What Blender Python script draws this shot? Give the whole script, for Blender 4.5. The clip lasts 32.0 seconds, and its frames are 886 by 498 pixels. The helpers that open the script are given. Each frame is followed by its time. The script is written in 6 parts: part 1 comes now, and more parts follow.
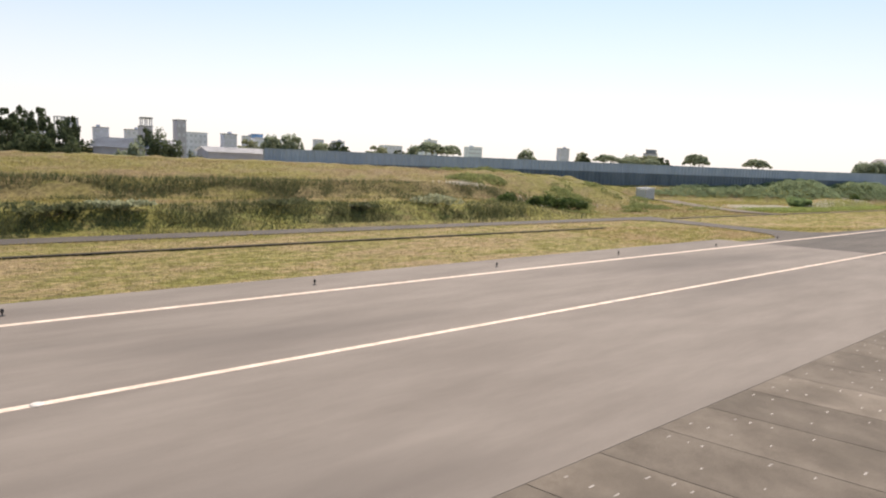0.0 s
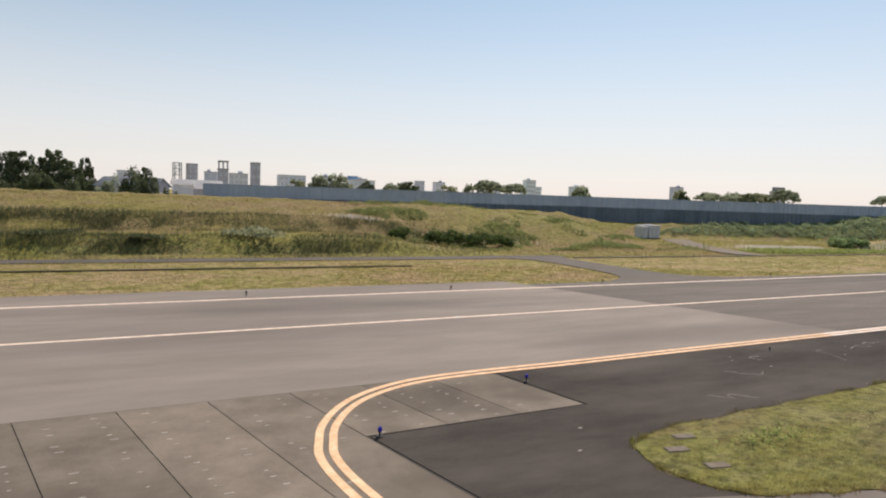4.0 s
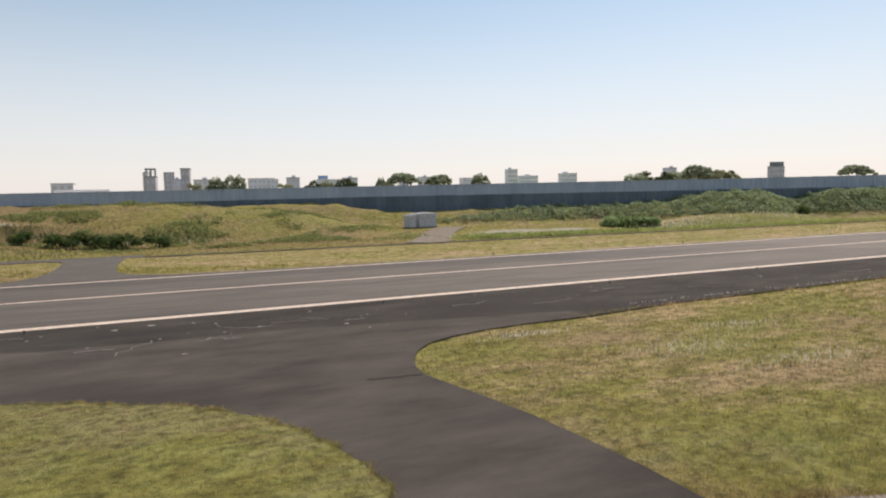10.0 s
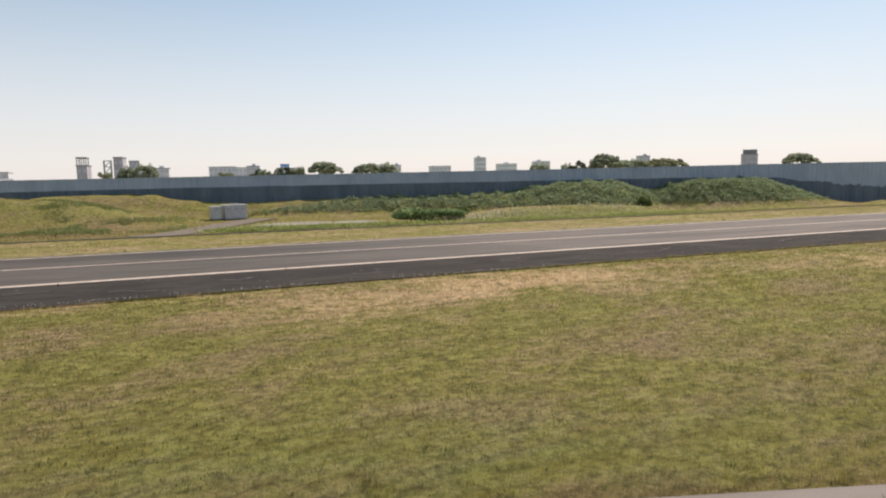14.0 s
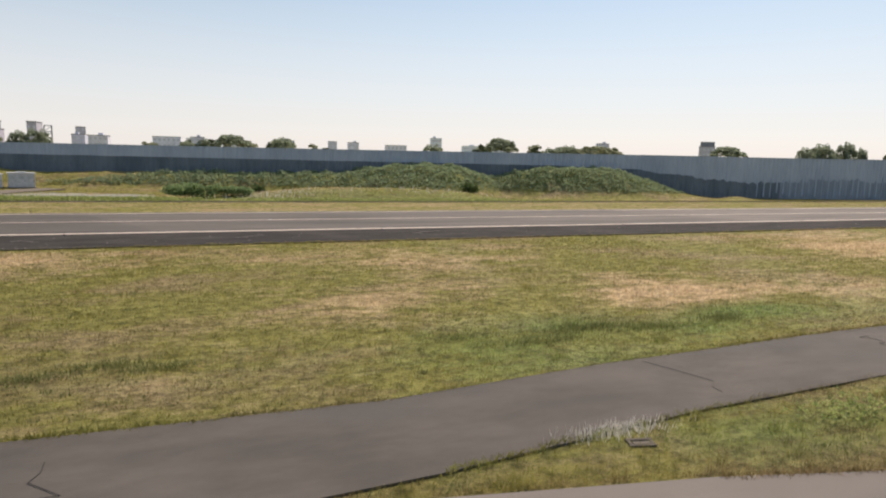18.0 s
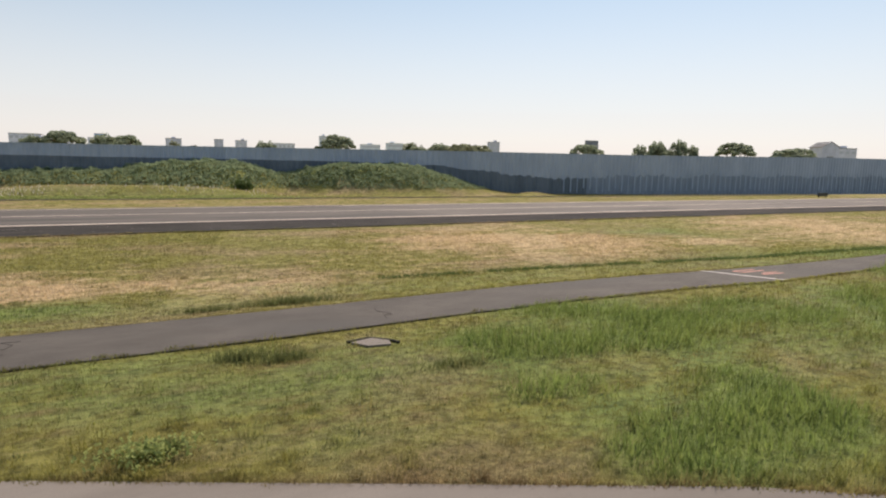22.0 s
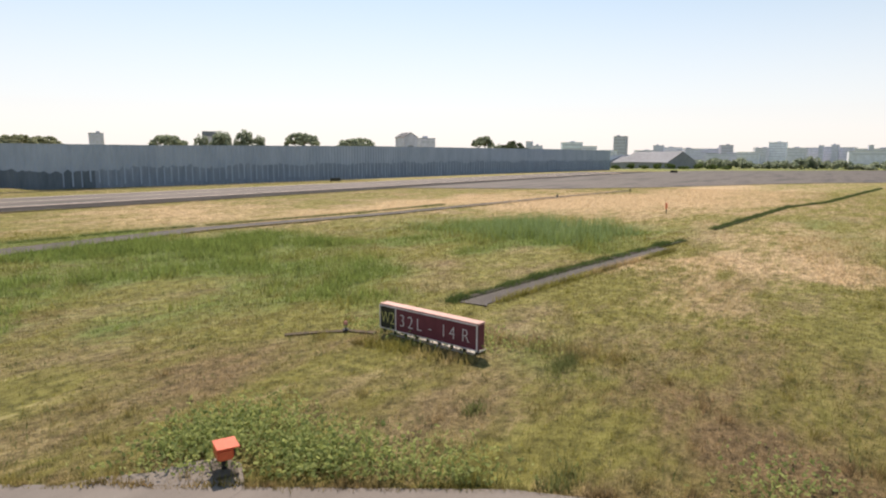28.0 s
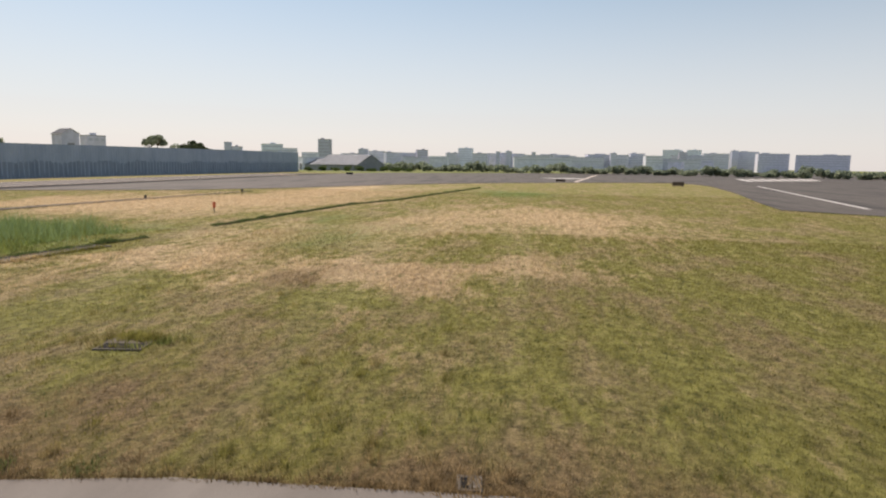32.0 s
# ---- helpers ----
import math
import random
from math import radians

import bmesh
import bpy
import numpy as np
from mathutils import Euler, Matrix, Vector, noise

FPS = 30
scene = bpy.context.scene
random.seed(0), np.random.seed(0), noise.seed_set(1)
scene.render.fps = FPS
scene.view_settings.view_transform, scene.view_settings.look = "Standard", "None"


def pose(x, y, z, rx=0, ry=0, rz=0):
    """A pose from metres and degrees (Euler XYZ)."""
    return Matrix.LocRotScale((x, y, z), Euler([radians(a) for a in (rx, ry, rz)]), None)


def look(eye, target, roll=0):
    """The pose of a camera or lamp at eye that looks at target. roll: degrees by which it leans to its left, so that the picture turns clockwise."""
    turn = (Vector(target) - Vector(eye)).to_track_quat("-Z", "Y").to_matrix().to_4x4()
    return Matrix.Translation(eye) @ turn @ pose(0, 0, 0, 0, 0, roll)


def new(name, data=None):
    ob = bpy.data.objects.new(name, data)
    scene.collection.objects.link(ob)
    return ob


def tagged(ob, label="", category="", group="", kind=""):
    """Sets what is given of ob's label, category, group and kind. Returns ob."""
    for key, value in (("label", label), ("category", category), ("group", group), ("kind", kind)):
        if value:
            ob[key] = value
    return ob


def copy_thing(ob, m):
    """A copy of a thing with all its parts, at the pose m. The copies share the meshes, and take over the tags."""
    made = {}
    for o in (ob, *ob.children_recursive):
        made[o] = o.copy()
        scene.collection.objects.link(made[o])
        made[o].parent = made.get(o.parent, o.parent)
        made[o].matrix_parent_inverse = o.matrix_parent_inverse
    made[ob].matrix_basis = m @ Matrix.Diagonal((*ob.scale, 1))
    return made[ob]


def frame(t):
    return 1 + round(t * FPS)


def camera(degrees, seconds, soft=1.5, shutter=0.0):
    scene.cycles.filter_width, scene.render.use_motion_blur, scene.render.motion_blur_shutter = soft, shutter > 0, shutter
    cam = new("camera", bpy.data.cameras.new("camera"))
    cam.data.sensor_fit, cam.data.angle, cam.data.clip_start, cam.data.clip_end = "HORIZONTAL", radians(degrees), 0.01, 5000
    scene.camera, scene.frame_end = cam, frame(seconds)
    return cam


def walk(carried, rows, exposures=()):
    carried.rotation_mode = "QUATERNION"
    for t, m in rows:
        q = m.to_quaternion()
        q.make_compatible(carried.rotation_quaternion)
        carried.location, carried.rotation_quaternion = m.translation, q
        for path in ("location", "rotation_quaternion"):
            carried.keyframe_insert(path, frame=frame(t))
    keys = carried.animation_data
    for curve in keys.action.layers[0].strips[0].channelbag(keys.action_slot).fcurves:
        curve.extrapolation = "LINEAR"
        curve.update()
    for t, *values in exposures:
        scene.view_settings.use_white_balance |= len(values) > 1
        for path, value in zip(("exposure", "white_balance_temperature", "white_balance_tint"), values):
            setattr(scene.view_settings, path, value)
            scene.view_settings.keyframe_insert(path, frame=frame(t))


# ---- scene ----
cam = camera(70.14, 32.0, soft=2.1)
PATH = [
    (0.0, 0.10, 1.31, 5.96, -39.78, -7.86, -2.53),
    (0.5, 4.13, -0.29, 5.89, -34.51, -6.96, -0.95),
    (1.0, 8.32, -1.81, 5.88, -31.84, -6.52, 0.25),
    (1.5, 11.99, -3.43, 5.90, -29.84, -5.79, 0.32),
    (2.0, 15.81, -4.54, 5.92, -27.43, -4.92, -0.70),
    (2.5, 19.64, -5.69, 5.91, -26.58, -4.49, -1.45),
    (3.0, 23.50, -6.90, 5.91, -26.89, -4.13, -1.94),
    (3.5, 27.42, -8.15, 5.89, -27.36, -4.23, -2.24),
    (4.0, 31.37, -9.41, 5.91, -27.32, -4.59, -2.16),
    (4.5, 35.39, -10.70, 5.91, -27.06, -5.40, -1.66),
    (6.5, 50.75, -16.07, 5.90, -25.04, -5.70, -0.93),
    (7.0, 54.54, -17.19, 5.93, -24.86, -5.78, -0.69),
    (7.5, 58.47, -18.35, 5.89, -24.44, -6.48, -0.53),
    (8.0, 62.56, -19.57, 5.92, -23.99, -7.07, -1.26),
    (8.5, 66.69, -20.80, 5.91, -23.93, -7.13, -1.01),
    (9.0, 70.80, -22.03, 5.90, -23.73, -5.61, 0.77),
    (9.5, 74.81, -23.29, 5.89, -23.37, -4.98, 1.12),
    (10.0, 78.83, -24.64, 5.90, -23.26, -5.11, 0.99),
    (10.5, 82.80, -26.00, 5.90, -23.27, -4.91, 0.92),
    (11.0, 86.75, -27.36, 5.88, -22.76, -5.25, 1.01),
    (11.5, 90.73, -28.73, 5.90, -22.45, -5.73, 0.86),
    (12.0, 94.79, -30.10, 5.87, -22.39, -5.58, 1.14),
    (12.5, 98.97, -31.49, 5.88, -22.41, -5.61, 1.09),
    (13.0, 103.12, -32.82, 5.89, -22.38, -5.72, 0.95),
    (13.5, 107.24, -34.11, 5.89, -22.16, -6.04, 0.94),
    (15.5, 123.46, -38.71, 5.90, -21.99, -6.42, 0.98),
    (16.0, 127.35, -39.72, 5.90, -22.18, -6.79, 0.66),
    (16.5, 131.21, -40.68, 5.86, -22.18, -7.12, 0.59),
    (17.0, 135.04, -41.60, 5.89, -22.18, -7.24, 0.05),
    (17.5, 138.83, -42.50, 5.91, -22.24, -7.71, -1.04),
    (18.0, 142.49, -43.40, 5.91, -22.30, -7.92, -1.42),
    (18.5, 145.97, -44.28, 5.88, -22.60, -7.93, -1.55),
    (19.0, 149.24, -45.16, 5.87, -22.91, -8.22, -1.46),
    (19.5, 152.54, -46.17, 5.88, -23.64, -8.23, -1.34),
    (20.0, 155.70, -47.21, 5.90, -24.32, -7.91, -0.96),
    (20.5, 158.74, -48.28, 5.89, -25.26, -8.02, -1.10),
    (21.0, 161.71, -49.38, 5.91, -26.58, -7.76, -1.29),
    (21.5, 164.62, -50.57, 5.90, -27.62, -7.39, -1.16),
    (22.0, 167.49, -51.89, 5.89, -28.95, -7.83, -1.32),
    (22.5, 170.19, -53.29, 5.88, -30.72, -7.63, -1.12),
    (23.0, 172.71, -54.74, 5.89, -32.52, -7.85, -1.03),
    (23.5, 175.17, -56.21, 5.90, -34.55, -7.74, -0.28),
    (24.0, 177.53, -57.71, 5.90, -36.44, -6.94, 0.34),
    (24.5, 179.83, -59.29, 5.89, -38.62, -7.08, 0.26),
    (26.5, 188.00, -66.29, 5.91, -48.64, -8.53, -1.25),
    (27.0, 189.62, -68.57, 5.89, -51.57, -9.25, -1.40),
    (27.5, 191.00, -70.92, 5.90, -54.96, -9.00, -0.66),
    (28.0, 192.13, -73.29, 5.90, -58.24, -8.16, -0.27),
    (28.5, 193.05, -75.61, 5.89, -61.09, -7.89, -0.27),
    (29.0, 193.93, -78.00, 5.89, -64.40, -7.67, -0.60),
    (29.5, 194.65, -80.36, 5.91, -67.64, -7.29, -0.41),
    (30.0, 195.22, -82.73, 5.91, -70.81, -6.98, -0.22),
    (30.5, 195.63, -85.09, 5.92, -73.93, -7.22, -0.51),
    (31.0, 195.89, -87.44, 5.88, -76.73, -7.72, -0.62),
    (31.5, 196.04, -89.88, 5.88, -79.84, -7.89, -0.78),
    (32.0, 196.12, -92.31, 5.91, -82.79, -7.71, -0.93),
]
walk(cam, [(t, pose(x, y, z, 90 + pitch, roll, yaw)) for t, x, y, z, yaw, pitch, roll in PATH],
     exposures=[(t, e, 6600, 17) for t, e in ((0.0, 0.25), (0.5, 0.0), (1.0, -0.5), (1.5, -0.6), (2.4, -0.5), (3.0, -0.15), (4.0, -0.05), (6.0, 0.0), (24.0, 0.0), (26.0, 0.12), (27.5, 0.19), (28.5, 0.12), (30.0, -0.04), (32.0, -0.13))])

# ---- daylight: hazy clear sky, high warm sun ahead ----
SUN_AZ, SUN_EL = radians(50), radians(50)      # clockwise from +y, above the horizon
world = bpy.data.worlds.new("sky")
scene.world = world
world.use_nodes = True
wn = world.node_tree
sky = wn.nodes.new("ShaderNodeTexSky")
sky.sky_type = "NISHITA"
sky.sun_disc = False
sky.sun_elevation, sky.sun_rotation = SUN_EL, SUN_AZ
sky.air_density, sky.dust_density, sky.ozone_density = 0.95, 0.35, 0.7
haze = wn.nodes.new("ShaderNodeHueSaturation")     # milky summer haze
haze.inputs["Saturation"].default_value, haze.inputs["Hue"].default_value = 1.0, 0.478
wn.links.new(sky.outputs[0], haze.inputs["Color"])
up = wn.nodes.new("ShaderNodeSeparateXYZ")         # pale band of haze that thins out with height
wn.links.new(wn.nodes.new("ShaderNodeTexCoord").outputs["Generated"], up.inputs[0])
thin = wn.nodes.new("ShaderNodeMapRange")
thin.interpolation_type = "SMOOTHSTEP"
thin.inputs["From Min"].default_value, thin.inputs["From Max"].default_value = -0.02, 0.37
thin.inputs["To Min"].default_value, thin.inputs["To Max"].default_value = 0.80, 0.10
wn.links.new(up.outputs["Z"], thin.inputs["Value"])
milky = wn.nodes.new("ShaderNodeMix")
milky.data_type = "RGBA"
milky.inputs[7].default_value = (7.35, 7.3, 7.0, 1)
wn.links.new(thin.outputs["Result"], milky.inputs[0])
wn.links.new(haze.outputs[0], milky.inputs[6])
wn.links.new(milky.outputs[2], wn.nodes["Background"].inputs[0])
wn.nodes["Background"].inputs[1].default_value = 0.115
sun = new("sun", bpy.data.lights.new("sun", "SUN"))
sun.data.energy, sun.data.angle, sun.data.color = 5.0, radians(0.6), (1.0, 0.87, 0.72)
to_sun = Vector((math.sin(SUN_AZ) * math.cos(SUN_EL), math.cos(SUN_AZ) * math.cos(SUN_EL), math.sin(SUN_EL)))
sun.matrix_world = look(to_sun * 100, (0, 0, 0))


# ---- materials ----
def mix_material(name, dark, light, scale=1.0, rough=0.9, bump=0.3, fine=40.0, stretch=(1, 1, 1), metal=0.0, spec=0.3, third=None, third_scale=0.12):
    """Two colours mixed by a coarse and a fine noise in metres, with a fine bump."""
    m = bpy.data.materials.new(name)
    m.use_nodes = True
    t = m.node_tree
    n, k = t.nodes, t.links
    b = n["Principled BSDF"]
    pos = n.new("ShaderNodeNewGeometry")
    mp = n.new("ShaderNodeMapping")
    mp.inputs["Scale"].default_value = stretch
    k.new(pos.outputs["Position"], mp.inputs[0])
    a = n.new("ShaderNodeTexNoise")
    a.inputs["Scale"].default_value, a.inputs["Detail"].default_value, a.inputs["Roughness"].default_value = scale, 5, 0.65
    k.new(mp.outputs[0], a.inputs["Vector"])
    f = n.new("ShaderNodeTexNoise")
    f.inputs["Scale"].default_value, f.inputs["Detail"].default_value = fine, 3
    k.new(pos.outputs["Position"], f.inputs["Vector"])
    ad = n.new("ShaderNodeMath")
    ad.operation = "MULTIPLY_ADD"
    k.new(f.outputs[0], ad.inputs[0])
    ad.inputs[1].default_value = 0.5
    k.new(a.outputs[0], ad.inputs[2])
    r = n.new("ShaderNodeMapRange")
    r.inputs[1].default_value, r.inputs[2].default_value = 0.57, 0.93
    k.new(ad.outputs[0], r.inputs[0])
    mx = n.new("ShaderNodeMix")
    mx.data_type = "RGBA"
    mx.inputs[6].default_value, mx.inputs[7].default_value = (*dark, 1), (*light, 1)
    k.new(r.outputs[0], mx.inputs[0])
    col = mx.outputs[2]
    if third:
        c = n.new("ShaderNodeTexNoise")
        c.inputs["Scale"].default_value, c.inputs["Detail"].default_value = third_scale, 4
        k.new(mp.outputs[0], c.inputs["Vector"])
        r2 = n.new("ShaderNodeMapRange")
        r2.inputs[1].default_value, r2.inputs[2].default_value = 0.5, 0.68
        k.new(c.outputs[0], r2.inputs[0])
        m2 = n.new("ShaderNodeMix")
        m2.data_type = "RGBA"
        m2.inputs[7].default_value = (*third, 1)
        k.new(r2.outputs[0], m2.inputs[0])
        k.new(col, m2.inputs[6])
        col = m2.outputs[2]
    k.new(col, b.inputs["Base Color"])
    b.inputs["Roughness"].default_value, b.inputs["Metallic"].default_value = rough, metal
    b.inputs["Specular IOR Level"].default_value = spec
    if bump:
        bp = n.new("ShaderNodeBump")
        bp.inputs["Strength"].default_value, bp.inputs["Distance"].default_value = bump, 0.02
        k.new(f.outputs[0], bp.inputs["Height"])
        k.new(bp.outputs[0], b.inputs["Normal"])
    return m


def vary_by_piece(m, low, high):
    """Each piece a little lighter or darker than the next."""
    n, k = m.node_tree.nodes, m.node_tree.links
    base = n["Principled BSDF"].inputs["Base Color"]
    was = base.links[0].from_socket
    r = n.new("ShaderNodeMapRange")
    r.inputs[3].default_value, r.inputs[4].default_value = low, high
    k.new(n.new("ShaderNodeObjectInfo").outputs["Random"], r.inputs[0])
    v = n.new("ShaderNodeVectorMath")
    v.operation = "SCALE"
    k.new(was, v.inputs[0])
    k.new(r.outputs[0], v.inputs["Scale"])
    k.new(v.outputs[0], base)
    return m


def zone_material(name, blade=False):
    """Grass: straw, olive and lush green by the zone attribute of the mesh, broken up by noise."""
    m = bpy.data.materials.new(name)
    m.use_nodes = True
    t = m.node_tree
    n, k = t.nodes, t.links
    b = n["Principled BSDF"]
    z = n.new("ShaderNodeAttribute")
    z.attribute_name = "zone"
    sp = n.new("ShaderNodeSeparateColor")
    k.new(z.outputs["Color"], sp.inputs[0])
    pos = n.new("ShaderNodeNewGeometry")
    noises = []
    for s, st in ((0.16, (0.7, 1.3, 1)), (0.9, (0.8, 1.25, 1)), (9.0, (1, 1, 1)), (45.0, (1, 1, 1)), (1.0, (0.12, 1.7, 1))):
        mp = n.new("ShaderNodeMapping")
        mp.inputs["Scale"].default_value = st
        k.new(pos.outputs["Position"], mp.inputs[0])
        q = n.new("ShaderNodeTexNoise")
        q.inputs["Scale"].default_value, q.inputs["Detail"].default_value, q.inputs["Roughness"].default_value = s, 5, 0.7
        k.new(mp.outputs[0], q.inputs["Vector"])
        noises.append(q.outputs[0])

    def math_node(op, x, y):
        q = n.new("ShaderNodeMath")
        q.operation = op
        for i, v in enumerate((x, y)):
            if isinstance(v, (int, float)):
                q.inputs[i].default_value = v
            else:
                k.new(v, q.inputs[i])
        return q.outputs[0]

    def mask(base, gain):
        s = math_node("ADD", math_node("MULTIPLY", math_node("SUBTRACT", noises[0], 0.5), 1.6), math_node("MULTIPLY", math_node("SUBTRACT", noises[1], 0.5), 1.9))
        s = math_node("ADD", s, math_node("MULTIPLY", math_node("SUBTRACT", noises[2], 0.5), 0.8))
        s = math_node("ADD", s, math_node("MULTIPLY", math_node("SUBTRACT", noises[4], 0.5), 1.5))     # rows left by the mower
        q = n.new("ShaderNodeMapRange")
        q.inputs[1].default_value, q.inputs[2].default_value = 0.25, 0.8
        k.new(math_node("ADD", math_node("MULTIPLY", s, gain), base), q.inputs[0])
        return q.outputs[0]

    def mixed(fac, x, y):
        q = n.new("ShaderNodeMix")
        q.data_type = "RGBA"
        k.new(fac, q.inputs[0])
        for i, v in ((6, x), (7, y)):
            if isinstance(v, tuple):
                q.inputs[i].default_value = (*v, 1)
            else:
                k.new(v, q.inputs[i])
        return q.outputs[2]

    def spread(v, lo, hi):
        q = n.new("ShaderNodeMapRange")
        q.inputs[1].default_value, q.inputs[2].default_value = lo, hi
        k.new(v, q.inputs[0])
        return q.outputs[0]

    olive = mixed(spread(noises[1], 0.32, 0.68), (0.165, 0.152, 0.036), (0.325, 0.310, 0.090))
    rusty = mixed(spread(noises[2], 0.3, 0.7), (0.18, 0.140, 0.066), (0.37, 0.290, 0.152))
    olive = mixed(spread(noises[0], 0.47, 0.66), olive, rusty)
    straw = mixed(spread(noises[1], 0.3, 0.7), (0.43, 0.31, 0.170), (0.68, 0.515, 0.300))
    lush = mixed(spread(noises[1], 0.3, 0.7), (0.112, 0.168, 0.045), (0.252, 0.312, 0.086))
    bare = mixed(spread(noises[2], 0.3, 0.7), (0.145, 0.103, 0.050), (0.33, 0.238, 0.122))
    c = mixed(mask(sp.outputs[0], 0.8), olive, straw)
    c = mixed(mask(sp.outputs[1], 0.6), c, lush)
    c = mixed(mask(sp.outputs[2], 0.5), c, bare)
    # tufts and hollows: darker and paler spots
    spot = n.new("ShaderNodeTexNoise")
    mp = n.new("ShaderNodeMapping")
    mp.inputs["Scale"].default_value = (0.9, 1.1, 1)
    k.new(pos.outputs["Position"], mp.inputs[0])
    k.new(mp.outputs[0], spot.inputs["Vector"])
    spot.inputs["Scale"].default_value, spot.inputs["Detail"].default_value, spot.inputs["Roughness"].default_value = 2.6, 6, 0.75
    dk = n.new("ShaderNodeMapRange")
    dk.inputs[1].default_value, dk.inputs[2].default_value, dk.inputs[3].default_value, dk.inputs[4].default_value = 0.38, 0.56, 0.42, 1.18
    k.new(math_node("ADD", math_node("MULTIPLY", spot.outputs[0], 0.75), math_node("MULTIPLY", noises[2], 0.25)), dk.inputs[0])
    vm = n.new("ShaderNodeVectorMath")
    vm.operation = "SCALE"
    k.new(c, vm.inputs[0])
    k.new(dk.outputs[0], vm.inputs["Scale"])
    c = vm.outputs[0]
    if not blade:
        bp = n.new("ShaderNodeBump")
        bp.inputs["Strength"].default_value, bp.inputs["Distance"].default_value = 0.9, 0.12
        k.new(math_node("ADD", noises[2], math_node("MULTIPLY", noises[3], 0.6)), bp.inputs["Height"])
        k.new(bp.outputs[0], b.inputs["Normal"])
    else:
        rnd = n.new("ShaderNodeMapRange")
        rnd.inputs[3].default_value, rnd.inputs[4].default_value = 0.85, 1.3
        k.new(pos.outputs["Random Per Island"], rnd.inputs[0])
        vm = n.new("ShaderNodeVectorMath")
        vm.operation = "SCALE"
        k.new(c, vm.inputs[0])
        k.new(rnd.outputs[0], vm.inputs["Scale"])
        c = vm.outputs[0]
    k.new(c, b.inputs["Base Color"])
    b.inputs["Roughness"].default_value = 0.85
    b.inputs["Specular IOR Level"].default_value = 0.15
    if blade:
        tr = n.new("ShaderNodeBsdfTranslucent")
        k.new(c, tr.inputs[0])
        ms = n.new("ShaderNodeMixShader")
        ms.inputs[0].default_value = 0.6
        k.new(b.outputs[0], ms.inputs[1])
        k.new(tr.outputs[0], ms.inputs[2])
        k.new(ms.outputs[0], n["Material Output"].inputs[0])
    return m


def leaf_material(name, dark, light, through_light=0.35):
    m = bpy.data.materials.new(name)
    m.use_nodes = True
    n, k = m.node_tree.nodes, m.node_tree.links
    b = n["Principled BSDF"]
    g = n.new("ShaderNodeNewGeometry")
    mx = n.new("ShaderNodeMix")
    mx.data_type = "RGBA"
    mx.inputs[6].default_value, mx.inputs[7].default_value = (*dark, 1), (*light, 1)
    k.new(g.outputs["Random Per Island"], mx.inputs[0])
    k.new(mx.outputs[2], b.inputs["Base Color"])
    b.inputs["Roughness"].default_value, b.inputs["Specular IOR Level"].default_value = 0.7, 0.2
    tr = n.new("ShaderNodeBsdfTranslucent")
    k.new(mx.outputs[2], tr.inputs[0])
    ms = n.new("ShaderNodeMixShader")
    ms.inputs[0].default_value = through_light
    k.new(b.outputs[0], ms.inputs[1])
    k.new(tr.outputs[0], ms.inputs[2])
    k.new(ms.outputs[0], n["Material Output"].inputs[0])
    return m


def plain(name, colour, rough=0.6, metal=0.0, vary=0.15, scale=3.0):
    return mix_material(name, tuple(c * (1 - vary) for c in colour), tuple(min(1, c * (1 + vary)) for c in colour), scale, rough, 0.08, 30.0, metal=metal)


GRASS = zone_material("grass_turf")
BLADE = zone_material("grass_blades", True)
PALE_ASPHALT = mix_material("pale_asphalt", (0.177, 0.156, 0.134), (0.242, 0.216, 0.188), 0.35, 0.85, 0.4, 60, (0.35, 1.4, 1), third=(0.135, 0.12, 0.105), third_scale=0.10)
GREY_ASPHALT = mix_material("grey_asphalt", (0.067, 0.0585, 0.049), (0.118, 0.104, 0.089), 0.5, 0.8, 0.4, 60, (0.25, 1.6, 1), third=(0.046, 0.042, 0.037), third_scale=0.12)
MID_GREY_ASPHALT = mix_material("mid_grey_asphalt", (0.082, 0.071, 0.060), (0.140, 0.123, 0.105), 0.5, 0.8, 0.4, 60, (0.25, 1.6, 1), third=(0.056, 0.050, 0.044), third_scale=0.12)
PALER_GREY_ASPHALT = mix_material("paler_grey_asphalt", (0.100, 0.086, 0.072), (0.168, 0.147, 0.125), 0.5, 0.8, 0.4, 60, (0.25, 1.6, 1), third=(0.070, 0.062, 0.054), third_scale=0.12)
DARK_ASPHALT = mix_material("dark_asphalt", (0.028, 0.0255, 0.0225), (0.064, 0.058, 0.051), 0.5, 0.95, 0.5, 70, (0.4, 1, 1), spec=0.12, third=(0.036, 0.032, 0.032), third_scale=0.14)
ROAD_ASPHALT = mix_material("road_asphalt", (0.067, 0.0595, 0.051), (0.112, 0.100, 0.086), 0.6, 0.85, 0.5, 70, (0.5, 1, 1), third=(0.082, 0.076, 0.068), third_scale=0.2)
CONCRETE = vary_by_piece(mix_material("slab_concrete", (0.130, 0.110, 0.086), (0.212, 0.184, 0.148), 0.7, 0.9, 0.5, 50, third=(0.103, 0.088, 0.069), third_scale=0.22), 0.78, 1.16)
PATCH_ASPHALT = mix_material("patched_asphalt", (0.042, 0.038, 0.034), (0.092, 0.083, 0.073), 0.35, 0.95, 0.5, 70, (0.5, 1.2, 1), spec=0.12, third=(0.034, 0.030, 0.029), third_scale=0.11)
GAP = plain("dark_gap_fill", (0.012, 0.011, 0.010), 0.95)
JOINT = plain("joint_sealant", (0.05, 0.046, 0.042), 0.9)
